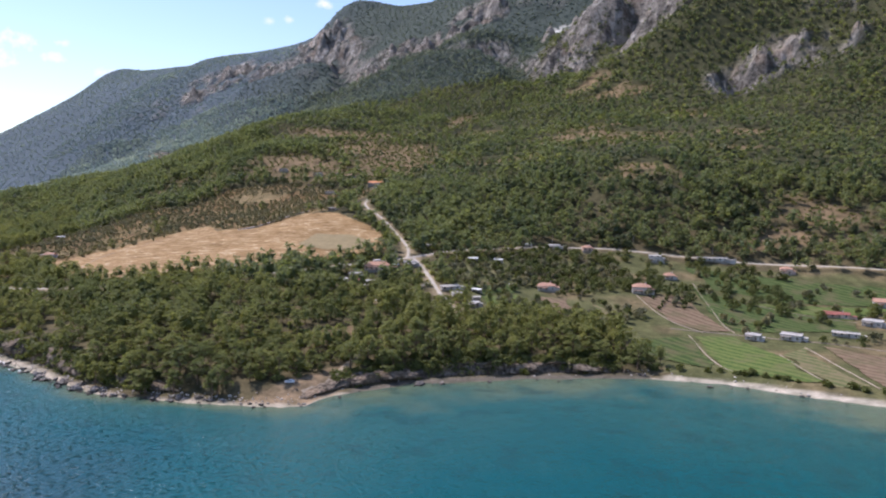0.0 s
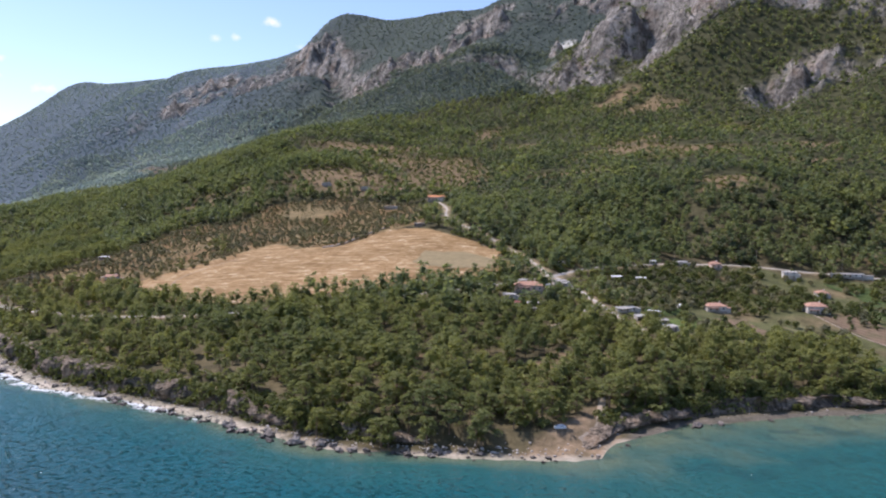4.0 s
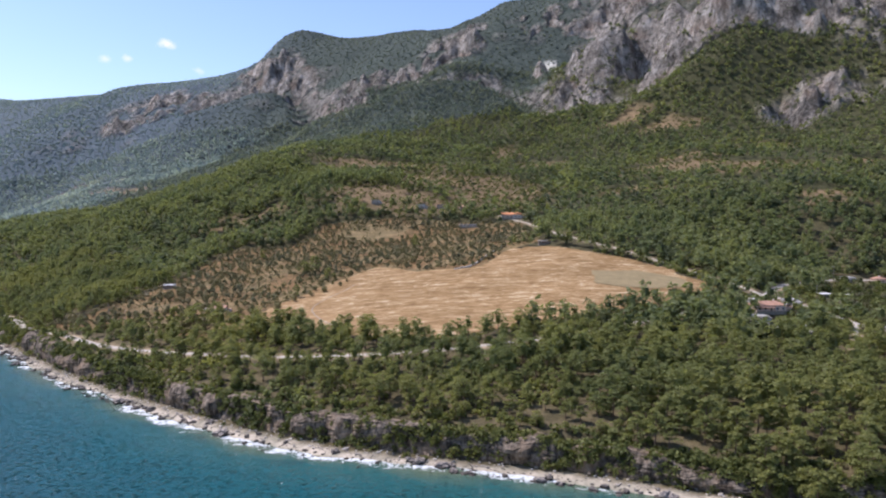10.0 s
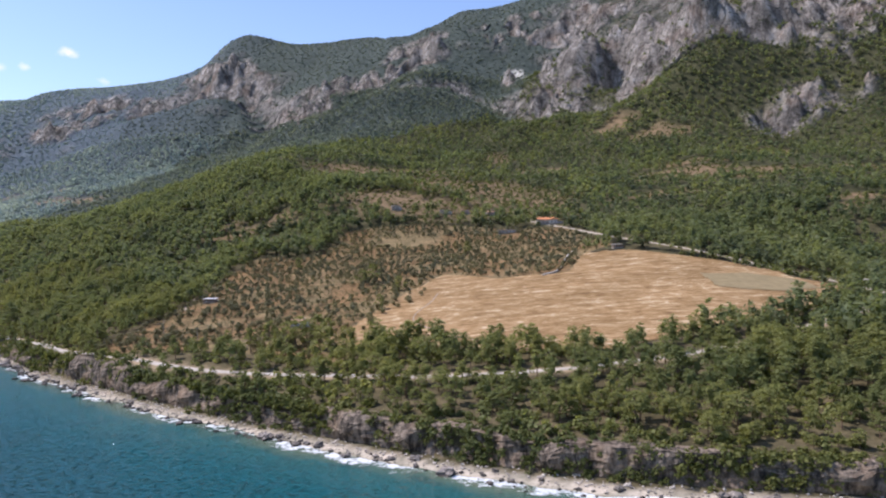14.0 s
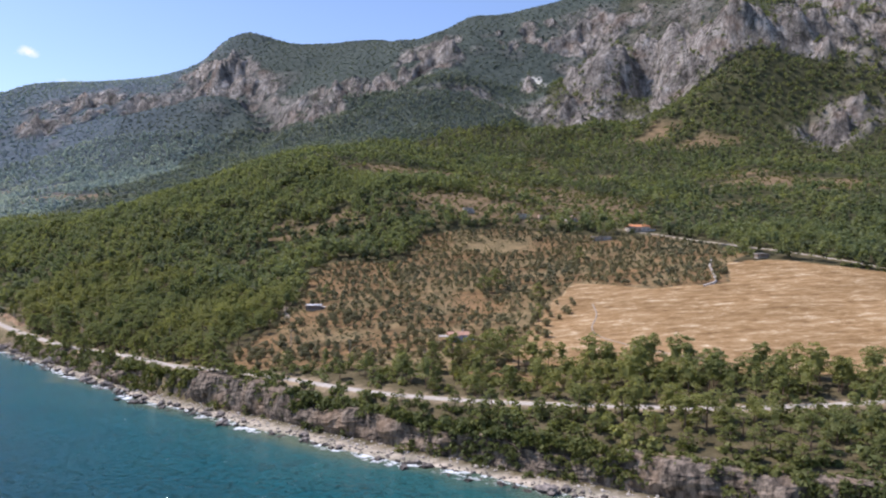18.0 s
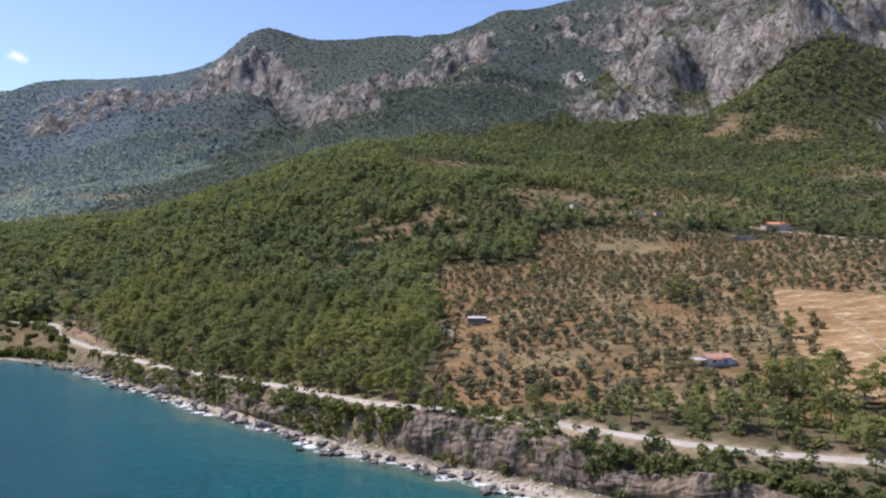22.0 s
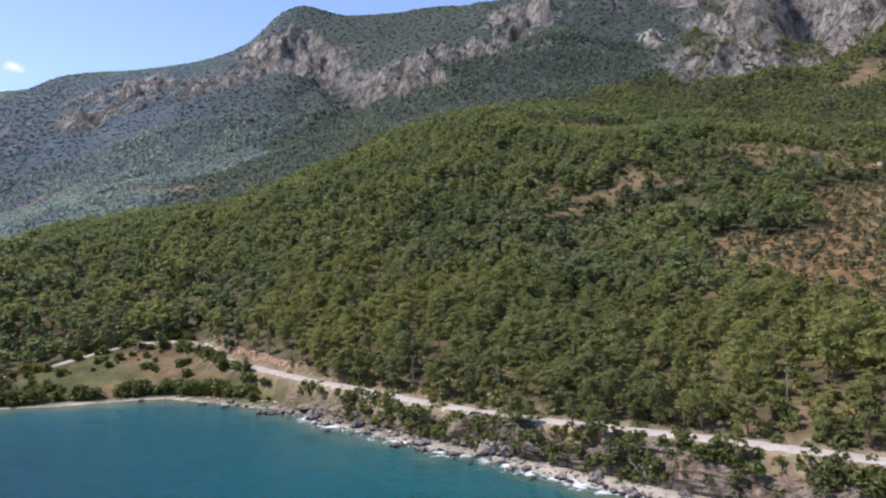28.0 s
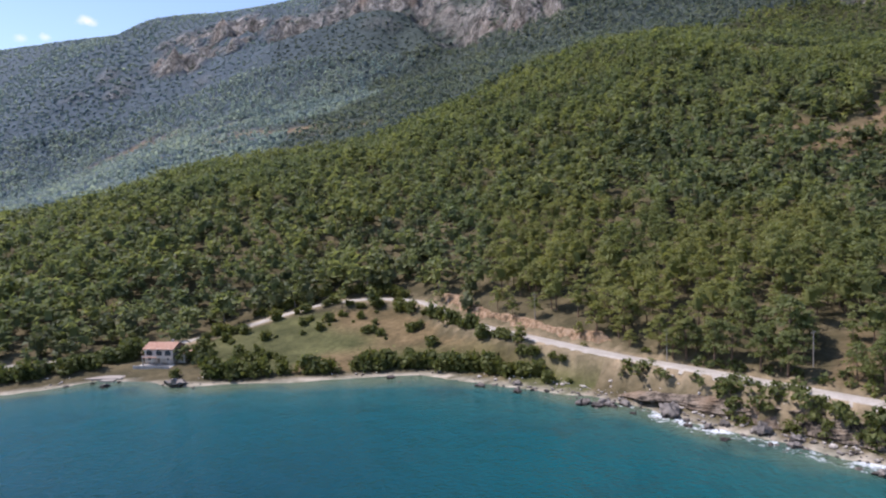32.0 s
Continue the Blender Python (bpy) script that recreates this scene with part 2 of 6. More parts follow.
PINE = leaf_material("pine_needles", (0.138, 0.156, 0.058), (0.220, 0.236, 0.085), (0.32, 0.332, 0.122), 0.55)
SLOPE_PINE = leaf_material("slope_pine_needles", (0.120, 0.145, 0.066), (0.190, 0.218, 0.095), (0.272, 0.298, 0.132), 0.55)
# Distance haze is mixed into these two leaf colours, bluest in the second.
HAZED_PINE = leaf_material("hazed_evergreens", (0.115, 0.142, 0.126), (0.175, 0.208, 0.190), (0.23, 0.265, 0.245), 0.55)
HAZE_BLUE_WOODS = leaf_material("haze_blue_leaves", (0.225, 0.280, 0.325), (0.295, 0.360, 0.415), (0.355, 0.425, 0.485), 0.6)
OAK = leaf_material("evergreen_oak_leaves", (0.060, 0.075, 0.034), (0.105, 0.122, 0.055), (0.155, 0.17, 0.08), 0.4)
OLIVE = leaf_material("olive_leaves", (0.118, 0.112, 0.056), (0.195, 0.182, 0.098), (0.275, 0.258, 0.15), 0.4)
SHRUB = leaf_material("shrub_leaves", (0.066, 0.082, 0.024), (0.130, 0.146, 0.044), (0.20, 0.21, 0.07), 0.45)
WHITE = plain("white_plaster", (0.43, 0.385, 0.325), (0.58, 0.53, 0.46), 2.5, 0.9, 0.1)
PINK = plain("salmon_plaster", (0.60, 0.42, 0.33), (0.68, 0.50, 0.40), 2.5, 0.9, 0.1)
BLUEWALL = plain("blue_plaster", (0.40, 0.42, 0.47), (0.50, 0.52, 0.56), 2.5, 0.9, 0.1)
TILE = plain("clay_roof_tiles", (0.33, 0.17, 0.11), (0.46, 0.285, 0.20), 0.9, 0.85, 0.5)
ORANGE = plain("new_orange_tiles", (0.52, 0.205, 0.085), (0.62, 0.28, 0.13), 0.9, 0.8, 0.4)
REDTILE = plain("red_sheet_roof", (0.22, 0.07, 0.055), (0.31, 0.12, 0.09), 1.5, 0.6, 0.2)
FLATROOF = plain("pale_flat_roof", (0.30, 0.275, 0.24), (0.50, 0.465, 0.42), 2.0, 0.8, 0.1)
GLASS = plain("dark_window_glass", (0.02, 0.025, 0.03), (0.04, 0.05, 0.06), 1.0, 0.08, 0.0, 0.5)
TRIM = plain("painted_trim", (0.55, 0.53, 0.50), (0.68, 0.66, 0.63), 1.0, 0.7, 0.05)
WOOD = plain("weathered_wood", (0.16, 0.12, 0.09), (0.27, 0.21, 0.16), 0.7, 0.9, 0.3)
CONCRETE = plain("grey_concrete", (0.26, 0.225, 0.185), (0.36, 0.315, 0.26), 1.0, 0.9, 0.2)
STEEL = plain("dull_steel", (0.20, 0.20, 0.21), (0.30, 0.30, 0.31), 0.5, 0.45, 0.05, 0.5)
CARPAINT = plain("white_car_paint", (0.70, 0.71, 0.72), (0.78, 0.79, 0.80), 1.5, 0.25, 0.0, 0.5)
RUBBER = plain("black_rubber", (0.015, 0.015, 0.015), (0.03, 0.03, 0.03), 0.3, 0.8, 0.0)


def straw_material():
    """Stubble: windrows of pale cut straw along the slope, broken and uneven, over ochre soil."""
    m, n, s = shader("stubble", 0.95, 0.1)
    geo, sep = n.nodes.new("ShaderNodeNewGeometry"), n.nodes.new("ShaderNodeSeparateXYZ")
    n.links.new(geo.outputs["Position"], sep.inputs[0])
    across = maths(n, "MULTIPLY_ADD", sep.outputs[1], 0.80, maths(n, "MULTIPLY_ADD", sep.outputs[0], 0.03, maths(n, "MULTIPLY", noise_node(n, 34, 5, (2.6, 1, 1)), 17.0)))
    grain = noise_node(n, 1.8, 9, (3.0, 1, 1), 0.85)
    bits = noise_node(n, 7.0, 6, (2.2, 1, 1), 0.7)
    row = maths(n, "MULTIPLY_ADD", maths(n, "SINE", across), 0.013, maths(n, "MULTIPLY_ADD", grain, 0.62, maths(n, "MULTIPLY", bits, 0.38)))
    c = ramp(n, row, [(0.39, (0.105, 0.062, 0.028)), (0.46, (0.23, 0.145, 0.064)), (0.52, (0.295, 0.195, 0.093)), (0.57, (0.42, 0.315, 0.18)), (0.62, (0.70, 0.60, 0.43))])
    patch = ramp(n, noise_node(n, 38, 4, (1.6, 1, 1)), [(0.35, (0.40, 0.37, 0.33)), (0.65, (0.60, 0.58, 0.57))])
    c = blend(n, 0.6, c, patch, "OVERLAY")
    n.links.new(c, s.inputs["Base Color"])
    relief(n, s, row, 0.5, 0.4)
    return m


STRAW = straw_material()


def wet_foot(m):
    """Stones darken where the sea wets them."""
    n = m.node_tree
    s = n.nodes["Principled BSDF"]
    c = s.inputs["Base Color"].links[0].from_socket
    geo, sep = n.nodes.new("ShaderNodeNewGeometry"), n.nodes.new("ShaderNodeSeparateXYZ")
    n.links.new(geo.outputs["Position"], sep.inputs[0])
    damp = ramp(n, maths(n, "ADD", sep.outputs[2], maths(n, "MULTIPLY_ADD", noise_node(n, 0.9, 3), 0.8, -0.4)), [(0.35, (0.28, 0.27, 0.26)), (0.95, (1, 1, 1))])
    n.links.new(blend(n, 1.0, c, damp, "MULTIPLY"), s.inputs["Base Color"])


wet_foot(STONE)
wet_foot(PEBBLE)


# ---- shape of the land ----
COAST = [(1500, 150), (700, 230), (200, 295), (64, 313), (7, 321), (-21, 319), (-69, 301), (-118, 274), (-143, 246), (-147, 230),
         (-172, 222), (-228, 211), (-256, 214), (-314, 231), (-384, 240), (-436, 260), (-503, 297), (-560, 332), (-607, 367), (-650, 398),
         (-704, 448), (-758, 496), (-802, 540), (-850, 568), (-896, 562), (-922, 560), (-950, 568), (-964, 560), (-990, 548), (-1080, 520),
         (-1300, 560), (-1700, 650), (-2600, 700), (-4500, 600)]
SHORE_BENCH = [(-20, 345, 3), (60, 335, 2), (250, 330, 3), (42, 414, 4), (-90, 325, 9), (-129, 350, 15), (-152, 262, 5), (-200, 245, 8),
               (-260, 245, 10), (-330, 265, 12), (-400, 285, 13), (-474, 326, 14), (-534, 345, 13), (-606, 388, 13), (-644, 408, 11),
               (-707, 478, 9), (-776, 528, 7), (-799, 561, 9), (-849, 615, 11), (-888, 628, 12), (-937, 632, 5), (-870, 585, 3),
               (-930, 588, 2.5), (-1000, 600, 5), (-1200, 640, 10)]
TERRACES = [(-193, 394, 25), (-100, 448, 18), (-41, 460, 15), (-4, 425, 7), (25, 596, 29), (250, 600, 25), (-38, 606, 40), (-128, 613, 54),
            (-183, 429, 31), (-247, 588, 62), (-304, 584, 64), (-356, 699, 75), (-410, 609, 56), (-494, 631, 54), (-485, 399, 20), (-455, 426, 26),
            (-595, 498, 27), (-590, 549, 35), (-517, 490, 30), (-640, 564, 28), (-690, 579, 25), (-753, 573, 20), (-813, 600, 17)]
HILLSIDE = [(-794, 706, 50), (-821, 740, 56), (-927, 720, 37), (-1010, 750, 46), (-649, 720, 70), (-684, 682, 53), (-577, 765, 104),
            (-870, 1032, 133), (-949, 983, 98), (-674, 981, 174), (-668, 869, 131), (-604, 945, 146), (-454, 912, 133), (-305, 1009, 150),
            (-149, 932, 150), (-138, 760, 108), (-75, 655, 76), (150, 760, 95), (-739, 1334, 253), (-1157, 1216, 135), (-1480, 1515, 160),
            (-870, 1565, 297), (82, 1120, 246), (33, 1188, 292), (250, 1000, 190), (500, 900, 180), (-2000, 1500, 90)]
CRAGS = [(-300, 1290, 270), (-171, 1340, 318), (-150, 1395, 345), (-72, 1334, 431), (-4, 1277, 440), (120, 1300, 430), (-749, 1590, 390), (-640, 1600, 400),
         (-529, 1488, 385), (-522, 1751, 556), (-330, 1590, 406), (-1050, 1650, 360), (-1411, 1768, 405), (-43, 1805, 690), (90, 1750, 715), (-420, 1480, 350), (-254, 1430, 400), (-183, 1420, 428), (-110, 1415, 452), (-65, 1395, 440), (-200, 1520, 398), (-90, 1510, 425),
         (300, 1300, 450), (700, 1200, 440)]
CREST = [(900, 1500, 600), (300, 1750, 700), (-176, 1841, 672), (-317, 1880, 655), (-383, 1898, 650), (-450, 1910, 653), (-525, 1922, 619), (-610, 1936, 584),
         (-680, 1947, 600), (-820, 1956, 594), (-955, 1963, 592), (-1036, 1967, 622), (-1109, 1948, 584), (-1190, 1929, 498), (-1230, 1919, 484),
         (-1310, 1925, 480), (-1485, 1910, 464), (-1585, 1900, 462), (-1680, 1935, 440), (-1820, 2030, 450), (-2000, 2200, 500), (-2204, 2404, 537),
         (-2530, 2685, 560), (-2650, 2558, 575), (-2700, 2466, 495), (-2750, 2356, 400), (-2800, 2250, 330), (-2870, 2143, 258), (-3300, 3100, 300), (-800, 2500, 450), (500, 2500, 500), (-1800, 3000, 350), (-3900, 1800, 20)]
KNOTS = np.array(SHORE_BENCH + TERRACES + HILLSIDE + CRAGS + CREST, float)


def _sheet(r2):
    return 0.5 * r2 * np.log(r2 + 1e-9)


def _knit(soft=0.00002):
    """Thin-plate weights through the landform heights, in kilometres."""
    p = KNOTS[:, :2] / 1000
    n = len(p)
    a = np.zeros((n + 3, n + 3))
    a[:n, :n] = _sheet(((p[:, None] - p[None]) ** 2).sum(-1)) + soft * np.eye(n)
    a[:n, n:] = np.c_[np.ones(n), p]
    a[n:, :n] = a[:n, n:].T
    return np.linalg.solve(a, np.r_[KNOTS[:, 2], 0, 0, 0])


WEIGHTS = _knit()


def lattice(ix, iy, seed):
    """Repeatable random numbers from 0 to 1 on whole steps."""
    n = (ix.astype(np.int64) * 374761393 + iy.astype(np.int64) * 668265263 + seed * 982451653) & 0xFFFFFFFF
    n = ((n ^ (n >> 13)) * 1274126177) & 0xFFFFFFFF
    return ((n ^ (n >> 16)) & 0xFFFF) / 65535.0


def ripple(x, y, size, seed=0):
    """Smooth noise from 0 to 1 with features of the given size."""
    u, v = x / size, y / size
    i, j = np.floor(u), np.floor(v)
    a, b = u - i, v - j
    a, b = a * a * (3 - 2 * a), b * b * (3 - 2 * b)
    return ((1 - a) * (1 - b) * lattice(i, j, seed) + a * (1 - b) * lattice(i + 1, j, seed)
            + (1 - a) * b * lattice(i, j + 1, seed) + a * b * lattice(i + 1, j + 1, seed))


def inland(x, y):
    """Metres from the waterline, positive on land."""
    x, y = np.broadcast_arrays(np.asarray(x, float), np.asarray(y, float))
    best, side = np.full(x.shape, 1e9), np.zeros(x.shape)
    for (ax, ay), (bx, by) in zip(COAST, COAST[1:]):
        dx, dy = bx - ax, by - ay
        s = np.clip(((x - ax) * dx + (y - ay) * dy) / (dx * dx + dy * dy), 0, 1)
        d = np.hypot(x - ax - s * dx, y - ay - s * dy)
        best = np.minimum(best, d)
        over = (ax > x) != (bx > x)
        level = ay + (x - ax) * dy / dx
        side = side + over * (y > level)
    return np.where(side % 2 == 1, best, -best)


def swell(x, y):
    p = np.stack([np.ravel(x), np.ravel(y)], -1) / 1000
    out = np.empty(len(p))
    for k in range(0, len(p), 20000):
        q = p[k:k + 20000]
        r2 = ((q[:, None] - KNOTS[None, :, :2] / 1000) ** 2).sum(-1)
        out[k:k + 20000] = _sheet(r2) @ WEIGHTS[:-3] + WEIGHTS[-3] + q @ WEIGHTS[-2:]
    return out.reshape(np.shape(x))


CRAG_ZONES = [(-275, 1390, 55, 110), (-215, 1500, 80, 140), (-130, 1370, 110, 120), (-50, 1305, 95, 42), (40, 1295, 95, 36), (-175, 1330, 60, 32), (140, 1320, 110, 45),
              (-765, 1560, 85, 75), (-835, 1575, 60, 55), (-694, 1575, 50, 50), (-625, 1585, 60, 50), (-548, 1690, 75, 85), (-530, 1460, 28, 22), (-735, 1470, 34, 50),
              (-1060, 1800, 95, 75), (-960, 1730, 62, 52), (-1125, 1845, 60, 45), (-1375, 1715, 105, 75), (-1210, 1735, 42, 55), (70, 1115, 75, 36), (115, 1155, 70, 36),
              (-320, 1540, 40, 60), (-180, 1720, 100, 50), (-330, 1740, 80, 40), (200, 1420, 200, 130), (260, 1250, 120, 70)]
MASSIF = [(-215, 1400, 80, 62), (-120, 1385, 100, 66), (-10, 1318, 85, 46), (75, 1300, 70, 32)]
RIDGE = [(-1700, 700), (-1300, 800), (-1050, 905), (-960, 985), (-880, 1045), (-740, 1125), (-620, 1195), (-475, 1275), (-350, 1360), (-270, 1600), (0, 1900), (900, 2000)]
SPURS = [([(-797, 1390), (-700, 1375), (-604, 1413), (-536, 1410), (-454, 1425), (-375, 1330), (-350, 1250)], 14, 62, 42),
         ([(-1230, 1650), (-1072, 1679), (-974, 1665), (-870, 1520)], 10, 55, 34), ([(-264, 1262), (-193, 1225), (-116, 1211), (31, 1222), (120, 1230)], 8, 45, 26)]
ROAD = [(-1200, 600), (-1080, 582), (-990, 577), (-964, 594), (-939, 612), (-918, 628), (-888, 634), (-858, 628), (-849, 617), (-841, 600),
        (-824, 580), (-794, 552), (-760, 518), (-727, 488), (-691, 459), (-661, 431), (-645, 413), (-622, 398), (-587, 377), (-551, 353),
        (-520, 341), (-470, 328), (-414, 321), (-362, 328), (-325, 341), (-274, 374), (-228, 411), (-200, 432), (-186, 462), (-165, 500),
        (-130, 538), (-93, 559), (-59, 572), (-25, 578), (16, 581), (75, 584), (300, 590)]
TRACK = [(-197, 440), (-206, 464), (-236, 503), (-268, 541), (-300, 572), (-320, 620), (-330, 665), (-350, 702), (-372, 730)]
LANE = [(-192, 440), (-169, 412), (-150, 383), (-133, 360)]
SIDE_LANE = [(-163, 403), (-174, 375), (-182, 350)]


def along(line, step):
    """Points every step metres along a line, rounded at its corners."""
    p = np.array(line, float)
    for _ in range(2):
        q = np.empty((2 * len(p) - 2, 2))
        q[0::2], q[1::2] = 0.75 * p[:-1] + 0.25 * p[1:], 0.25 * p[:-1] + 0.75 * p[1:]
        p = np.vstack([p[:1], q, p[-1:]])
    s = np.r_[0, np.cumsum(np.hypot(*np.diff(p, axis=0).T))]
    at = np.arange(0, s[-1], step)
    return np.stack([np.interp(at, s, p[:, 0]), np.interp(at, s, p[:, 1])], -1)


def over_ridge(x, y):
    """True on the slopes beyond the wooded shoulder."""
    return y > np.interp(x, [q[0] for q in RIDGE], [q[1] for q in RIDGE]) + 30 * (ripple(x, y, 40, 16) - 0.5)


def massif(x, y):
    """1 on the great smooth limestone wall."""
    out = np.zeros(np.shape(x))
    for cx, cy, rx, ry in MASSIF:
        out = np.maximum(out, np.clip(2.2 - 2.0 * np.hypot((x - cx) / rx, (y - cy) / ry), 0, 1))
    return out


def cragginess(x, y):
    """0 on soil, 1 on bare crags."""
    out = np.zeros(np.shape(x))
    wx, wy = x + 60 * (ripple(x, y, 55, 12) - 0.5), y + 60 * (ripple(x, y, 55, 13) - 0.5)
    for cx, cy, rx, ry in CRAG_ZONES:
        out = np.maximum(out, np.clip(1.8 - 1.6 * np.hypot((wx - cx) / rx, (wy - cy) / ry), 0, 1))
    gaps = np.clip((ripple(x, y, 45, 14) * 0.65 + ripple(x, y, 18, 15) * 0.35 - 0.3) * 6, 0, 1)
    return np.maximum(out * gaps, massif(wx, wy))


def spires(x, y, size, seed):
    """Steep rounded pinnacles, one to a cell, from 0 to 1."""
    out = np.zeros(np.shape(x))
    i, j = np.floor(x / size), np.floor(y / size)
    for a in (-1, 0, 1):
        for b in (-1, 0, 1):
            cx, cy = (i + a + lattice(i + a, j + b, seed)) * size, (j + b + lattice(i + a, j + b, seed + 1)) * size
            tall = 0.35 + 0.65 * lattice(i + a, j + b, seed + 2)
            out = np.maximum(out, tall * (1 - (np.hypot(x - cx, y - cy) / (0.85 * size)) ** 1.3))
    return out


def spur_lift(x, y):
    """Wooded spurs that stand in front of a hollow."""
    out = np.zeros(np.shape(x))
    for line, up, back, down in SPURS:
        crest, dip = np.full(np.shape(x), 1e9), np.full(np.shape(x), 1e9)
        for (ax, ay), (bx, by) in zip(line, line[1:]):
            for k in np.linspace(0, 1, 6):
                px, py = ax + k * (bx - ax), ay + k * (by - ay)
                crest = np.minimum(crest, np.hypot(x - px, y - py))
                dip = np.minimum(dip, np.hypot(x - px, y - py - back))
        out = out + up * np.exp(-(crest / 42) ** 2) - down * np.exp(-(dip / 36) ** 2)
    return out


def height(x, y):
    x, y = np.asarray(x, float), np.asarray(y, float)
    d = inland(x, y) + 5 * (ripple(x, y, 17, 1) - 0.5) + 3 * (ripple(x, y, 7, 2) - 0.5)
    base = np.maximum(swell(x, y), 1.8) + 1.2 * (ripple(x, y, 30, 3) - 0.5) * np.clip(d / 60, 0, 1)
    far = np.clip((base - 70) / 150, 0, 1) * np.clip((2000 - y) / 200, 0.25, 1)
    base = base + far * (20 * (ripple(x, y, 130, 8) - 0.5) + 9 * (ripple(x, y, 45, 9) - 0.5))
    crag = cragginess(x, y) * np.clip((1960 - y) / 120, 0.3, 1)
    high = (y > 1050) & (y < 2000)
    if np.ndim(x) and high.any():
        hx, hy = x[high], y[high]
        jag = 88 * spires(hx + 0.25 * hy, 0.75 * hy, 50, 210) + 30 * spires(hx, hy, 22, 220) + 10 * spires(hx, hy, 9, 230) - 58
        wall = massif(hx, hy)
        jag = jag * (1 - wall) + wall * (95 * spires(hx + 0.2 * hy, 0.8 * hy, 105, 240) + 30 * spires(hx + 0.3 * hy, hy, 37, 250) + 9 * spires(hx, hy, 12, 260) - 52)
        base = base.copy()
        base[high] += crag[high] * jag + spur_lift(hx, hy)
    e = inland(x, y) + 2 * (ripple(x, y, 17, 1) - 0.5)
    edge = np.where(e < 11, 0.14 * np.maximum(np.minimum(d, e), 0), 1.5 + (e - 11) * (2.0 + 0.6 * ripple(x, y, 25, 4)))
    return np.where(d > 0, np.minimum(base, edge), np.maximum(-9, 0.13 * d))


# ---- ground, sea, roads ----
def graded(start, fine_from, fine_to, end, step, growth=1.06, most=16.0):
    mid = list(np.arange(fine_from, fine_to, step))
    lo, hi, a, b = [], [], fine_from, fine_to
    s = step
    while a > start:
        s *= growth
        a -= s
        lo.append(a)
    s = step
    while b < end:
        hi.append(b)
        s = min(s * growth, most) if b < 2050 else s * 1.15
        b += s
    return np.array(lo[::-1] + mid + hi)


def solid(name, co, faces, smooth=True):
    """A mesh from arrays; all faces have the same number of corners."""
    k = faces.shape[1]
    me = bpy.data.meshes.new(name)
    me.vertices.add(len(co))
    me.vertices.foreach_set("co", np.ascontiguousarray(co, np.float32).ravel())
    me.loops.add(faces.size)
    me.loops.foreach_set("vertex_index", np.ascontiguousarray(faces, np.int32).ravel())
    me.polygons.add(len(faces))
    me.polygons.foreach_set("loop_start", np.arange(len(faces), dtype=np.int32) * k)
    me.polygons.foreach_set("use_smooth", np.full(len(faces), smooth))
    me.update(calc_edges=True)
    return me


def grid_faces(ny, nx):
    i = (np.arange(ny - 1)[:, None] * nx + np.arange(nx - 1)[None]).ravel()
    return np.stack([i, i + 1, i + nx + 1, i + nx], -1)


def inside(x, y, poly):
    x, y = np.broadcast_arrays(np.asarray(x, float), np.asarray(y, float))
    hit = np.zeros(x.shape, bool)
    for (ax, ay), (bx, by) in zip(poly, poly[1:] + poly[:1]):
        if ay != by:
            hit ^= ((ay > y) != (by > y)) & (x < (bx - ax) * (y - ay) / (by - ay) + ax)
    return hit


def reach(x, y, pts, block=4000):
    """Distance to the nearest of some points, and its number."""
    x, y = np.ravel(x), np.ravel(y)
    far, which = np.empty(len(x)), np.empty(len(x), int)
    for k in range(0, len(x), block):
        d2 = (x[k:k + block, None] - pts[None, :, 0]) ** 2 + (y[k:k + block, None] - pts[None, :, 1]) ** 2
        which[k:k + block] = d2.argmin(1)
        far[k:k + block] = np.sqrt(d2.min(1))
    return far, which


GX = graded(-4300, -1060, 150, 1500, 3.4, 1.035)
GY = graded(-300, 195, 700, 3700, 3.0, 1.03, 7.0)
MX, MY = np.meshgrid(GX, GY)
GZ = height(MX, MY)
GD = inland(MX, MY)

# The roads lie level across the slope.
ways = {"road": (along(ROAD, 4), 3.0), "track": (along(TRACK, 4), 1.5), "lane": (along(LANE, 4), 1.7), "side_lane": (along(SIDE_LANE, 4), 1.4)}


def smoothed(z, times=12):
    for _ in range(times):
        z = np.r_[z[:1], (z[:-2] + 2 * z[1:-1] + z[2:]) / 4, z[-1:]]
    return z


bed_pts = np.vstack([p for p, _ in ways.values()])
bed_half = np.concatenate([np.full(len(p), w) for p, w in ways.values()])
bed_z = np.concatenate([smoothed(np.maximum(height(p[:, 0] * 1.0, p[:, 1] * 1.0), 2.2)) for p, _ in ways.values()])
box = (MX > -1250) & (MX < 310) & (MY > 300) & (MY < 745)
near_d, near_i = reach(MX[box], MY[box], bed_pts)
t = np.clip((near_d - bed_half[near_i] - 1.8) / np.where(GD[box] < 16, 2.2, 5.0), 0, 1)
t = t * t * (3 - 2 * t)
GZ[box] = GZ[box] * t + (bed_z[near_i] - 0.15) * (1 - t)
ROAD_GAP = np.full(MX.shape, 99.0)
ROAD_GAP[box] = near_d - bed_half[near_i]


def at_grid(grid, x, y):
    i = np.clip(np.searchsorted(GX, x) - 1, 0, len(GX) - 2)
    j = np.clip(np.searchsorted(GY, y) - 1, 0, len(GY) - 2)
    a, b = (x - GX[i]) / (GX[i + 1] - GX[i]), (y - GY[j]) / (GY[j + 1] - GY[j])
    return (grid[j, i] * (1 - a) + grid[j, i + 1] * a) * (1 - b) + (grid[j + 1, i] * (1 - a) + grid[j + 1, i + 1] * a) * b


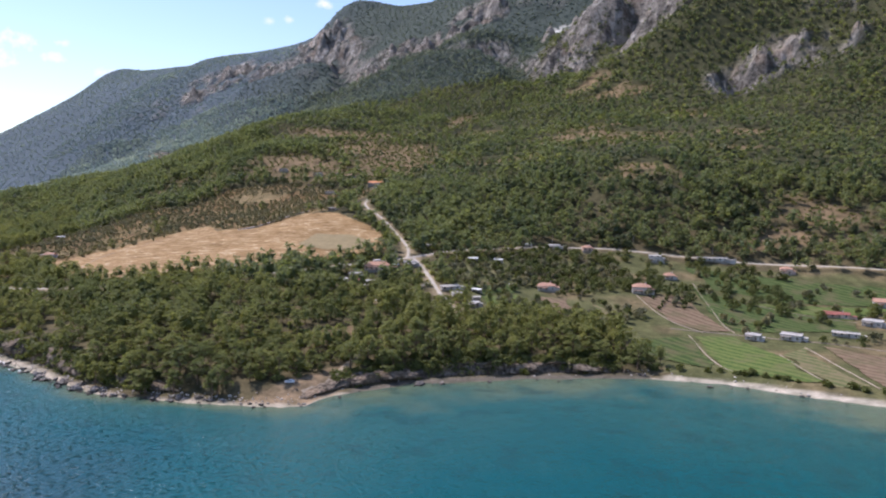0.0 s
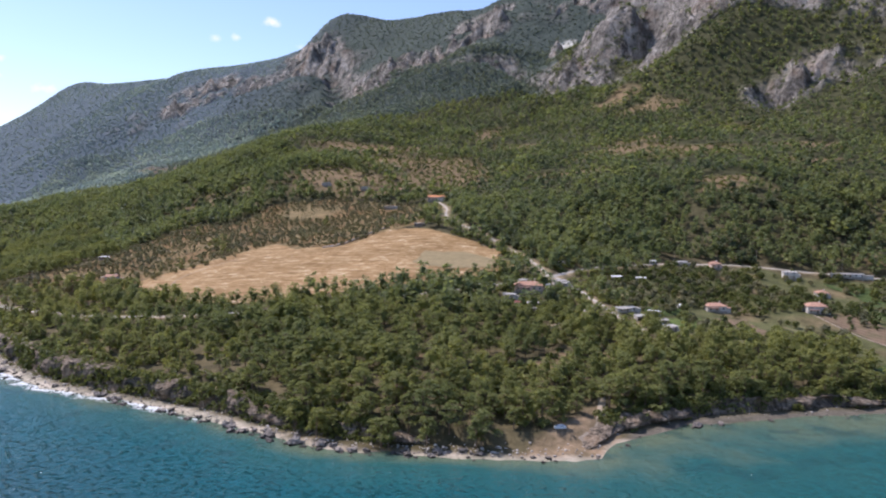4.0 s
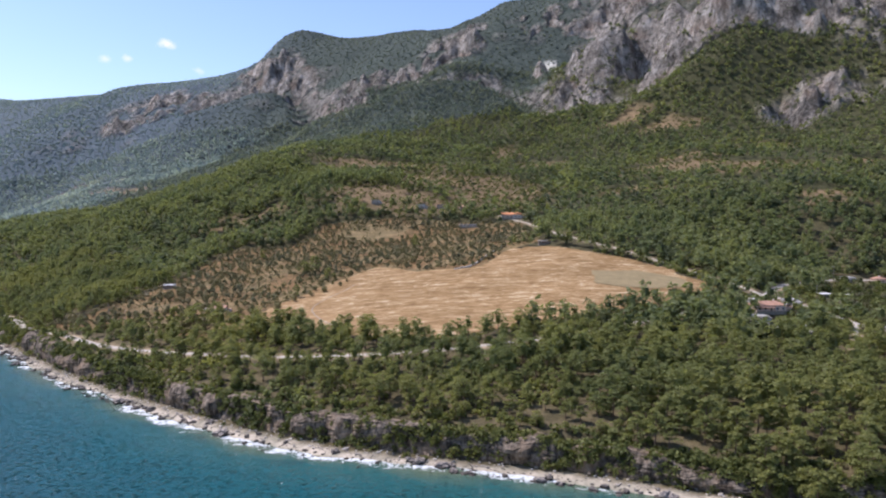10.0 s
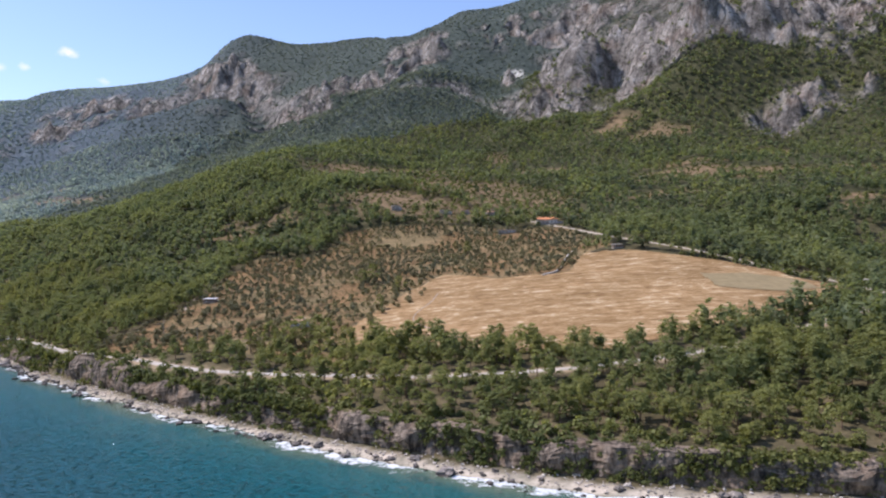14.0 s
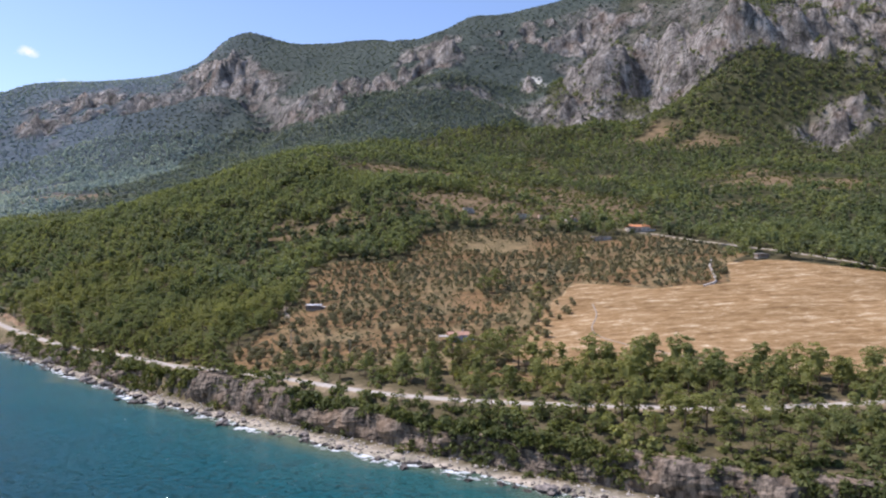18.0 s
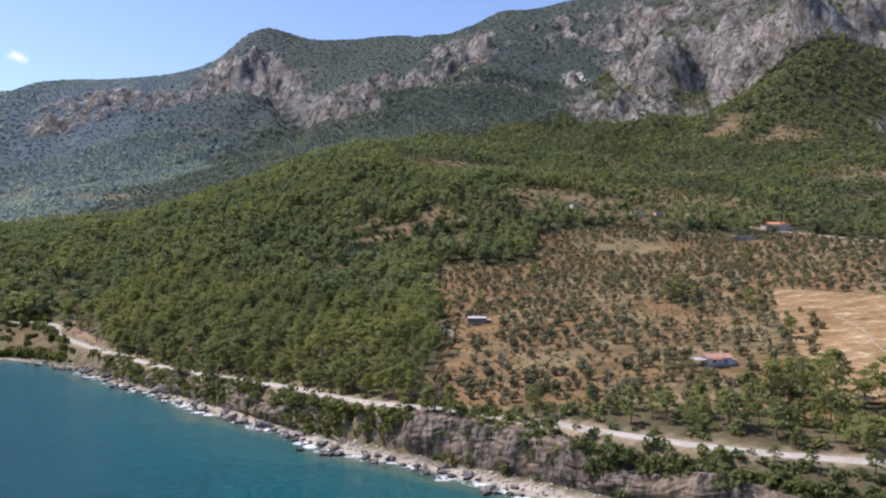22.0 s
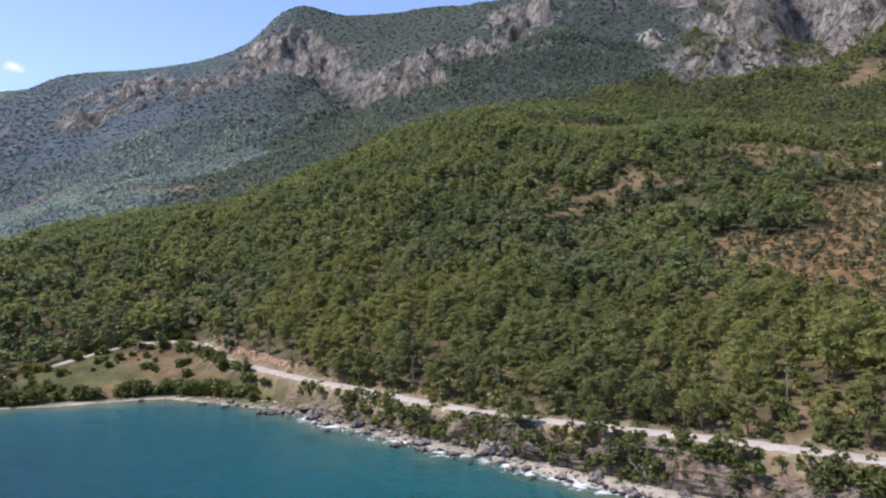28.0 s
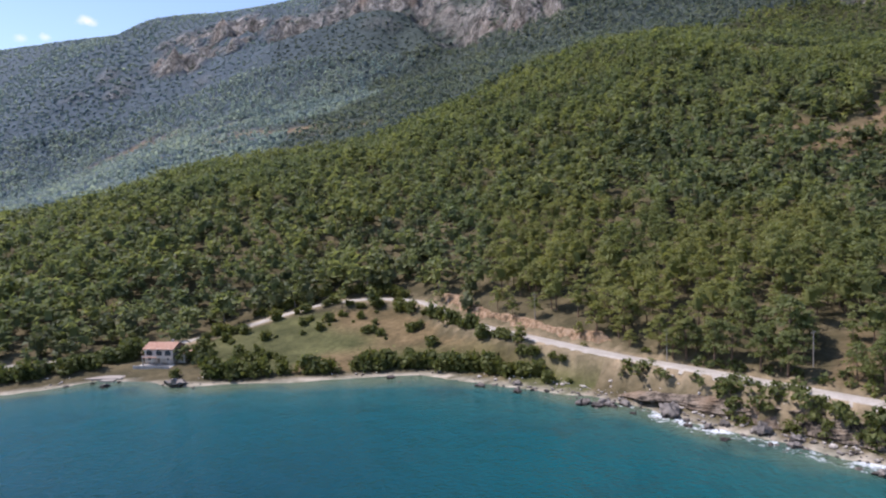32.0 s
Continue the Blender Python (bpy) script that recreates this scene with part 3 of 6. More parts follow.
def ground_z(x, y):
    return at_grid(GZ, np.asarray(x, float), np.asarray(y, float))


FIELD = [(-504, 380), (-492, 417), (-467, 492), (-445, 537), (-404, 502), (-367, 501), (-348, 550), (-308, 547), (-276, 520), (-240, 488), (-219, 450),
         (-251, 412), (-296, 386), (-341, 359), (-367, 346), (-409, 352), (-460, 374)]
GROVE = [(-622, 402), (-616, 460), (-612, 533), (-622, 600), (-612, 645), (-558, 632), (-540, 690), (-460, 715), (-405, 700), (-340, 690), (-325, 570),
         (-348, 550), (-367, 501), (-404, 502), (-445, 537), (-467, 492), (-492, 417), (-504, 380), (-480, 352), (-545, 382), (-603, 393)]
BAY_MEADOW = [(-936, 584), (-934, 610), (-905, 624), (-872, 622), (-856, 612), (-846, 590), (-800, 548), (-806, 543), (-850, 573), (-900, 568)]
FARM = [(-170, 440), (-130, 530), (-60, 565), (300, 582), (300, 330), (64, 320), (-15, 327), (-45, 372), (-110, 372), (-140, 390)]
HEADLAND = [(-176, 220), (-146, 229), (-142, 248), (-152, 274), (-159, 256), (-168, 238)]
CLEARINGS = [(-540, 970, 100, 40), (-425, 880, 95, 60), (-485, 765, 85, 50), (-380, 815, 70, 55), (-172, 890, 70, 34), (-98, 855, 70, 30), (-144, 1117, 55, 22), (-213, 1178, 40, 18),
             (-70, 717, 30, 14), (-1233, 1347, 60, 25), (17, 805, 30, 12), (-393, 1101, 26, 55), (-640, 735, 50, 16), (-655, 700, 20, 10), (-600, 690, 26, 14), (-500, 770, 60, 25), (-330, 1010, 40, 20),
             (-90, 690, 24, 12), (84, 672, 45, 22), (60, 625, 50, 14), (-230, 800, 40, 20), (-150, 960, 60, 25), (30, 880, 40, 14), (-1130, 1180, 60, 24), (-1060, 1150, 50, 18), (-1260, 1150, 60, 25), (-1330, 1080, 70, 25), (-985, 1120, 40, 14), (-1170, 1235, 55, 18),
             (-1400, 1440, 80, 26), (-40, 1000, 50, 25), (-172, 300, 9, 16), (-700, 500, 14, 6), (-660, 462, 12, 6), (-745, 530, 14, 7), (-483, 358, 15, 12), (-103, 309, 12, 5), (-62, 322, 9, 4), (-150, 322, 8, 5), (-230, 300, 10, 5)]


SCREE = [(-332, 1588, 30), (-318, 1562, 22), (-43, 1800, 30), (-528, 1486, 22)]


def clearing(x, y):
    out = np.zeros(np.shape(x))
    wx, wy = x + 30 * (ripple(x, y, 28, 21) - 0.5), y + 30 * (ripple(x, y, 28, 22) - 0.5)
    for cx, cy, rx, ry in CLEARINGS:
        out = np.maximum(out, np.clip(1.8 - 1.4 * np.hypot((wx - cx) / rx, (wy - cy) / ry), 0, 1))
    return out


def cover_with_haze(x, y, z, d, road_gap):
    """The colour of the bare ground, by what covers it, with haze and shade painted in."""
    c = np.empty((*np.shape(x), 3))
    c[:] = (0.10, 0.082, 0.046)                                   # needle litter
    def lay(mask, tone):
        c[:] = c * (1 - mask[..., None]) + np.array(tone) * mask[..., None]
    lay(np.clip((z - 30) / 90, 0, 0.8), (0.050, 0.054, 0.026))
    lay(np.clip((y - 1350) / 150, 0, 1), (0.045, 0.052, 0.03))
    lay(over_ridge(x, y) * 1.0, (0.062, 0.076, 0.066))            # stony ground, greyed with painted haze
    # the painted haze turns bluer towards the west
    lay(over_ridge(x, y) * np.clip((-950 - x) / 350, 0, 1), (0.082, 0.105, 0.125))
    lay(clearing(x, y) * 0.85, (0.195, 0.135, 0.078))
    dry = ripple(x, y, 22, 90)
    lay(inside(x, y, GROVE) * 1.0, (0.185, 0.116, 0.056))
    lay(inside(x, y, GROVE) * np.clip(dry * 2 - 0.7, 0, 0.8), (0.20, 0.155, 0.082))
    lay(inside(x, y, FARM) * 0.9, (0.095, 0.098, 0.042))
    lay(inside(x, y, FARM) * np.clip(dry * 3 - 1.5, 0, 0.8), (0.175, 0.13, 0.075))
    lay(inside(x, y, BAY_MEADOW) * 1.0, (0.155, 0.112, 0.058))
    lay(inside(x, y, BAY_MEADOW) * np.clip(dry * 3 - 1.1, 0, 0.85), (0.085, 0.092, 0.036))
    lay(inside(x, y, HEADLAND) * 1.0, (0.23, 0.165, 0.105))
    for cx, cy, r in SCREE:
        lay(np.clip(2 - 2 * np.hypot(x - cx, y - cy) / r / (0.6 + 0.8 * ripple(x, y, 14, 23)), 0, 1), (0.58, 0.55, 0.50))
    lay(np.clip(1.2 - road_gap / 3, 0, 0.7), (0.34, 0.265, 0.175))
    width = 2.5 + 4.0 * (x > -18) + 3.5 * np.clip((-230 - x) / 30, 0, 1) * np.clip((x + 770) / 30, 0, 1)
    lay(np.clip((width - d) / 2, 0, 1) * (d > -2), (0.40, 0.35, 0.285))
    lay(np.clip((width - d) / 2, 0, 1) * (x < -140) * (x > -262), (0.36, 0.305, 0.245))
    # the bay cliff's shade is put into the beach colour here
    lay(np.clip((6 - d) / 2, 0, 1) * (x < -25) * (x > -140), (0.12, 0.105, 0.085))
    lay(np.clip(-d / 6, 0, 1), (0.22, 0.24, 0.16))
    return c


def paint(me, name, values):
    a = me.attributes.new(name, "FLOAT_COLOR" if values.ndim == 2 else "FLOAT", "POINT")
    if values.ndim == 2:
        a.data.foreach_set("color", np.c_[values, np.ones(len(values))].astype(np.float32).ravel())
    else:
        a.data.foreach_set("value", values.astype(np.float32))


ground = new("ground", solid("ground", np.stack([MX, MY, GZ], -1).reshape(-1, 3), grid_faces(len(GY), len(GX))))
ground.data.materials.append(LAND)
paint(ground.data, "cover", cover_with_haze(MX, MY, GZ, GD, ROAD_GAP).reshape(-1, 3))
slope = np.hypot(np.gradient(GZ, axis=0) / np.gradient(GY)[:, None], np.gradient(GZ, axis=1) / np.gradient(GX)[None])
ROCK = np.clip(cragginess(MX, MY) * np.clip((slope - 0.3) * 2.2, 0.1, 1) + np.clip((slope - 1.0) * 1.5, 0, 0.8) * (GZ > 250) * (MY > 1265), 0, 1)
for cx, cy, r in SCREE:
    ROCK *= np.clip(np.hypot(MX - cx, MY - cy) / r - 0.3, 0, 1)
paint(ground.data, "rock", ROCK.ravel())
tagged(ground, "dry stony hillside rising from the shore to limestone crags", "ground", kind="structure")

wx, wy = graded(-4800, -1100, 260, 4000, 5.0, 1.12, 400.0), graded(-3500, 180, 620, 1000, 5.0, 1.12, 60.0)
WXG, WYG = np.meshgrid(wx, wy)
WD = inland(WXG, WYG) + 5 * (ripple(WXG, WYG, 17, 1) - 0.5) + 3 * (ripple(WXG, WYG, 7, 2) - 0.5)
water = new("water", solid("water", np.stack([WXG, WYG, 0 * WXG], -1).reshape(-1, 3), grid_faces(len(wy), len(wx))))
water.data.materials.append(SEA)
sandy = np.clip((WXG + 170) / 60, 0, 1)
paint(water.data, "deep", np.clip(-WD / (95 + 190 * sandy), 0, 1).ravel())
swash = np.clip((-255 - WXG) / 60, 0, 1) * np.clip((WXG + 815) / 25, 0, 1) * 1.0 + 0.25
swash = swash * (1 + 0.1 * np.clip((-235 - WXG) / 30, 0, 1) * np.clip((WXG + 620) / 120, 0, 1))
paint(water.data, "chop", (np.clip((-60 - WXG) / 160, 0, 1) * np.clip((WXG + 720) / 160, 0, 1) * np.clip((-WD - 4) / 25, 0, 1)).ravel())
paint(water.data, "surf", (np.clip(1 - np.abs(WD + 0.4) / 8.5, 0, 1) * swash).ravel())
tagged(water, "turquoise sea with wind ripples and white surf on the rocks", "sea", kind="structure")


def ribbon(name, pts, half, lift, material, label, bumps=0.06):
    side = np.gradient(pts, axis=0)
    side = np.stack([-side[:, 1], side[:, 0]], -1) / np.hypot(*side.T)[:, None]
    z = smoothed(np.maximum(height(pts[:, 0], pts[:, 1]), 2.2))
    rows = []
    for k, u in enumerate(np.linspace(-1, 1, 7)):
        wob = half * (1 + 0.18 * (ripple(pts[:, 0], pts[:, 1], 9, 30 + k) - 0.5) * (abs(u) == 1))
        p = pts + side * (u * wob)[:, None]
        drop = -1.1 if abs(u) == 1 else 0.0
        rows.append(np.c_[p, z + lift + drop + bumps * (ripple(p[:, 0], p[:, 1], 3, 40) - 0.5)])
    co = np.stack(rows, 1).reshape(-1, 3)
    ob = new(name, solid(name, co, grid_faces(len(pts), 7)[:, ::-1]))
    ob.data.materials.append(material)
    return tagged(ob, label, "road", kind="structure")


for name, label in (("road", "pale dusty coast road along the cliff top"), ("track", "narrow pale dirt track climbing past the field"),
                    ("lane", "short pale dirt lane between the gardens"), ("side_lane", "short dusty side lane under trees")):
    pts, half = ways[name]
    ribbon(name, pts, half, 0.12, DUST, label)


FIELD_PATH = [(-447, 478), (-450, 452), (-458, 433), (-457, 418), (-448, 402), (-437, 384), (-418, 366)]
ribbon_path = along(FIELD_PATH, 2.5)


def plot(name, poly, step, material, label, lift=0.22, bumps=0.15, turn=0.0):
    """A worked field: a sheet over the ground within the polygon."""
    p = np.array(poly, float)
    xs, ys = np.arange(p[:, 0].min(), p[:, 0].max() + step, step), np.arange(p[:, 1].min(), p[:, 1].max() + step, step)
    gx, gy = np.meshgrid(xs, ys)
    wob = 5 * (ripple(gx, gy, 14, 50) - 0.5)
    keep_v = inside(gx + wob, gy + wob, poly)
    f = grid_faces(len(ys), len(xs))
    f = f[keep_v.ravel()[f].all(1)]
    furrow = np.sin((gy * math.cos(turn) + gx * math.sin(turn)) * 2.4) * 0.5 + ripple(gx * 0.15, gy, 2.5, 51)
    co = np.stack([gx, gy, ground_z(gx, gy) + lift + bumps * furrow], -1).reshape(-1, 3)
    used = np.unique(f)
    back = np.zeros(len(co), int)
    back[used] = np.arange(len(used))
    ob = new(name, solid(name, co[used], back[f]))
    ob.data.materials.append(material)
    return tagged(ob, label, "field", kind="structure")


plot("stubble_field", FIELD, 1.5, STRAW, "wide golden stubble field with pale straw rows", 0.3, 0.12)
plot("crop_field", [(-292, 476), (-262, 480), (-238, 468), (-232, 446), (-262, 436), (-290, 446)], 1.2, CROP["weedy"], "grey-green weedy corner of the stubble field", 0.55, 0.1)
for kind, label, poly in (
        ("green", "dark green leafy vegetable plot", [(-38, 364), (-19, 384), (-9, 386), (4, 340), (-32, 344)]),
        ("bright", "bright green young crop field by the beach", [(-9, 390), (12, 400), (32, 372), (48, 334), (40, 329), (12, 337), (5, 347)]),
        ("mixed", "half-dry grass strip beside the crops", [(33, 372), (44, 392), (66, 334), (52, 328)]),
        ("brown", "tan fallow plot near the beach", [(55, 399), (120, 380), (110, 326), (70, 330)]),
        ("green", "wide green crop terraces", [(-13, 512), (19, 479), (79, 464), (80, 440), (14, 411), (4, 428)]),
        ("green", "upper green crop terraces under the road", [(-20, 553), (17, 557), (120, 550), (110, 512), (45, 495), (4, 506)]),
        ("bright", "light green strip of crops", [(20, 478), (79, 466), (110, 508), (46, 492)]),
        ("brown", "bare brown orchard soil", [(-42, 452), (-20, 471), (11, 411), (-3, 403), (-24, 415)]),
        ("brown", "tan ploughed garden plot", [(-101, 420), (-82, 430), (-73, 398), (-82, 386)]),
        ("mixed", "pale green garden plot", [(-66, 422), (-54, 432), (-43, 404), (-56, 394)]),
        ("mixed", "pale green orchard meadow", [(-160, 446), (-138, 472), (-131, 450), (-152, 424)]),
        ("green", "green vegetable garden", [(-143, 410), (-117, 439), (-112, 418), (-132, 396)]),
        ("bright", "small green garden plot", [(-130, 394), (-110, 417), (-104, 395), (-119, 378)])):
    plot("crop_field", poly, 0.9, CROP[kind], label, 0.25, 0.22, 0.5)


def footpath(name, pts, half, lift, label):
    side = np.gradient(pts, axis=0)
    side = np.stack([-side[:, 1], side[:, 0]], -1) / np.hypot(*side.T)[:, None]
    rows = [np.c_[pts + side * u * half, ground_z(*(pts + side * u * half).T) + lift + (0 if abs(u) < 1 else -0.3)] for u in (-1, -0.6, 0, 0.6, 1)]
    ob = new(name, solid(name, np.stack(rows, 1).reshape(-1, 3), grid_faces(len(pts), 5)[:, ::-1]))
    ob.data.materials.append(TRODDEN)
    return tagged(ob, label, "path", kind="structure")


footpath("path", ribbon_path, 0.45, 0.5, "faint pale path worn across the stubble")
footpath("path", along([(-153, 290), (-151, 272), (-150, 252), (-156, 240)], 2.5), 1.6, 0.25, "pale trodden path on the headland")
footpath("path", along([(-609, 486), (-614, 508), (-620, 528)], 2.5), 1.6, 0.25, "pale dirt drive beside the grove hut")


for line in ([(-10, 392), (4, 346), (12, 336)], [(33, 373), (41, 350), (51, 327)], [(46, 393), (58, 360), (68, 331)], [(-3, 402), (-24, 416), (-44, 454)],
             [(-20, 400), (20, 408), (60, 404), (120, 400)], [(-12, 514), (5, 429), (14, 408)], [(18, 480), (46, 470), (82, 463)]):
    footpath("path", along(line, 2.5), 0.35, 0.42, "narrow pale footpath between the plots")


# ---- sea cliff and banks ----
def cliff_face(name, x_from, x_to, label, material, foot=8.0, lean=6.5, seed=60):
    """A rough rock face between the beach and the edge of the bench, following the coast from x_from to x_to."""
    pts = along([p for p in COAST if -1000 < p[0] < 10], 1.3)
    pts = pts[(pts[:, 0] < x_from) & (pts[:, 0] > x_to)]
    side = np.gradient(pts, axis=0)
    side = np.stack([side[:, 1], -side[:, 0]], -1) / np.hypot(*side.T)[:, None]
    side = np.array([smoothed(c, 30) for c in side.T]).T
    n = 15
    s = np.arange(len(pts)) * 1.3
    rim = pts + side * (foot + lean + 5.2)
    taper = np.clip(np.minimum(s, s[-1] - s) / 30, 0.0, 1) ** 0.6
    wear = 0.55 + 0.45 * np.clip(2.2 * ripple(s, 0 * s, 24, seed + 5) - 0.3, 0, 1)
    top = 0.7 + wear * (smoothed(np.maximum(ground_z(rim[:, 0], rim[:, 1]), 1.8), 6) - 0.5) * taper
    rows = []
    for k in range(n):
        q = k / (n - 1)
        bulge = 5.5 * (ripple(s, 0 * s + 0.3 * q, 13, seed) - 0.5) + 2.6 * (ripple(s, 0 * s + 9 * q, 4.5, seed + 1) - 0.5) + 3.4 * (ripple(s, 0 * s + 0.8 * q, 6.0, seed + 4) - 0.5)
        bulge = bulge * math.sin(math.pi * min(q * 1.1, 1)) + 0.8 * (ripple(s, 0 * s + 40 * q, 1.9, seed + 2) - 0.5)
        off = foot + lean * q ** 1.5 + 4.6 * max(0, q - 0.86) / 0.14 + bulge
        z = 0.9 + (top - 0.9) * min(1, (q / 0.9)) ** 0.8
        rows.append(np.c_[pts + side * off[:, None], z + 0.5 * (ripple(s, 0 * s + 20 * q, 2.5, seed + 3) - 0.5)])
    ob = new(name, solid(name, np.stack(rows, 1).reshape(-1, 3), grid_faces(len(pts), n)[:, ::-1], False))
    ob.data.materials.append(material)
    return tagged(ob, label, "cliff", kind="structure")


cliff_face("cliff", -25, -150, "low shaded grey cliff under pines in the bay", CLIFF, 7.0, 1.8, seed=64)
cliff_face("cliff", -200, -655, "rough grey limestone sea cliff below the bench", CLIFF, 8.0, 2.4)
cliff_face("cliff", -648, -800, "low broken rock cliff below the coast road", CLIFF, 5.0, 3.2, seed=68)


def bank(name, line, up, label, material, seed):
    """A cut earth bank beside the road."""
    pts = along(line, 1.0)
    side = np.gradient(pts, axis=0)
    side = np.stack([side[:, 1], -side[:, 0]], -1) / np.hypot(*side.T)[:, None]
    s = np.arange(len(pts)) * 1.0
    taper = np.clip(np.minimum(s, s[-1] - s) / 8, 0.15, 1)
    z0 = ground_z(pts[:, 0], pts[:, 1])
    rows = []
    for q in np.linspace(0, 1, 9):
        off = 2.2 * q + 1.4 * (ripple(s, 0 * s + 6 * q, 3.0, seed) - 0.5) + 3.5 * max(0, q - 0.8) / 0.2
        rows.append(np.c_[pts + side * off[:, None], z0 - 0.3 + taper * up * min(1, q / 0.85) * (0.75 + 0.5 * ripple(s, 0 * s, 9, seed + 1)) - 1.2 * max(0, q - 0.85) / 0.15])
    ob = new(name, solid(name, np.stack(rows, 1).reshape(-1, 3), grid_faces(len(pts), 9), False))
    ob.data.materials.append(material)
    return tagged(ob, label, "bank", kind="structure")


bank("bank", [(-793, 559), (-804, 569), (-820, 585), (-836, 604), (-844, 620), (-853, 634)], 2.9, "orange earth and rock cut above the road bend", EARTH, 80)
bank("bank", [(-727, 500), (-731, 503), (-735, 507)], 5.0, "bare beige earth scar above the road", EARTH, 84)


# ---- plants and stones ----
rng = np.random.default_rng(7)


def lump(r, rough, seed, cuts=2):
    """An uneven closed stone or core: a cube sphere with cuts x cuts faces a side. Returns corners and quads."""
    g = np.linspace(-1, 1, cuts + 1)
    co, fa = [], []
    for axis in range(3):
        for sign in (-1, 1):
            start = len(co)
            for a in g:
                for b in g:
                    p = [0, 0, 0]
                    p[axis], p[(axis + 1) % 3], p[(axis + 2) % 3] = sign, math.tan(a * math.pi / 4), math.tan(b * math.pi / 4)
                    co.append(p)
            for i in range(cuts):
                for j in range(cuts):
                    q = [start + i * (cuts + 1) + j, start + (i + 1) * (cuts + 1) + j, start + (i + 1) * (cuts + 1) + j + 1, start + i * (cuts + 1) + j + 1]
                    fa.append(q if sign > 0 else q[::-1])
    co = np.array(co, float)
    co /= np.linalg.norm(co, axis=1)[:, None]
    keys, back = np.unique(co.round(4), axis=0, return_inverse=True)
    fa = back.reshape(-1)[np.array(fa)]
    kick = np.array([noise.noise(Vector(k) * 1.7 + Vector((seed * 7.1, 0, 0))) + 0.5 * noise.noise(Vector(k) * 3.9 + Vector((0, seed * 3.3, 0))) for k in keys])
    return keys * (1 + rough * kick)[:, None] * np.array(r), fa


def tube(a, b, ra, rb, sides=5):
    """A tapered limb from a to b."""
    a, b = np.array(a, float), np.array(b, float)
    w = (b - a) / np.linalg.norm(b - a)
    u = np.cross(w, (0.3, 0.9, 0.1))
    u /= np.linalg.norm(u)
    v = np.cross(w, u)
    ang = np.arange(sides) * 2 * math.pi / sides
    ring = np.cos(ang)[:, None] * u + np.sin(ang)[:, None] * v
    k = np.arange(sides)
    return np.vstack([a + ra * ring, b + rb * ring]), np.stack([k, (k + 1) % sides, sides + (k + 1) % sides, sides + k], -1)


def together(pieces):
    co, fa, at = [], [], 0
    if len({f.shape[1] for _, f in pieces}) > 1:
        pieces = [(c, f if f.shape[1] == 3 else np.vstack([f[:, [0, 1, 2]], f[:, [0, 2, 3]]])) for c, f in pieces]
    for c, f in pieces:
        co.append(c)
        fa.append(f + at)
        at += len(c)
    return np.vstack(co), np.vstack(fa)


def leaves(r, pads, per, radius, tall, low, leaf, flat=0.45, seed=0, full=0.5):
    """Sprays of small leaf faces on pads that stand round a crown; radius and tall of the crown, low its foot."""
    co, fa = [], []
    for k in range(pads):
        u = (k + 0.5) / pads
        a = k * 2.399 + r.uniform(-0.5, 0.5)
        out = radius * (math.sin(math.pi * (0.16 + 0.80 * u)) ** 0.8) * r.uniform(full, 1.0)
        c = np.array([math.cos(a) * out, math.sin(a) * out, low + tall * u + r.uniform(-0.05, 0.05) * tall])
        pr = radius * r.uniform(0.30, 0.46)
        for _ in range(per):
            p = r.normal(0, 0.5, 3) * (pr, pr, pr * flat) + c
            nrm = r.normal(0, 1, 3) * 0.75 + (0, 0, 0.7) + 0.5 * (p - (0, 0, low + 0.4 * tall)) / radius
            nrm /= np.linalg.norm(nrm)
            t = np.cross(nrm, r.normal(0, 1, 3))
            t /= np.linalg.norm(t)
            b = np.cross(nrm, t)
            s = leaf * r.uniform(0.6, 1.35)
            q = np.array([p - t * s - b * s * 0.5, p + t * s * r.uniform(0.8, 1.2) - b * s * 0.35, p + b * s * r.uniform(0.7, 1.1)])
            co.append(q)
            fa.append(np.arange(3) + 3 * len(fa))
    return np.vstack(co), np.array(fa)


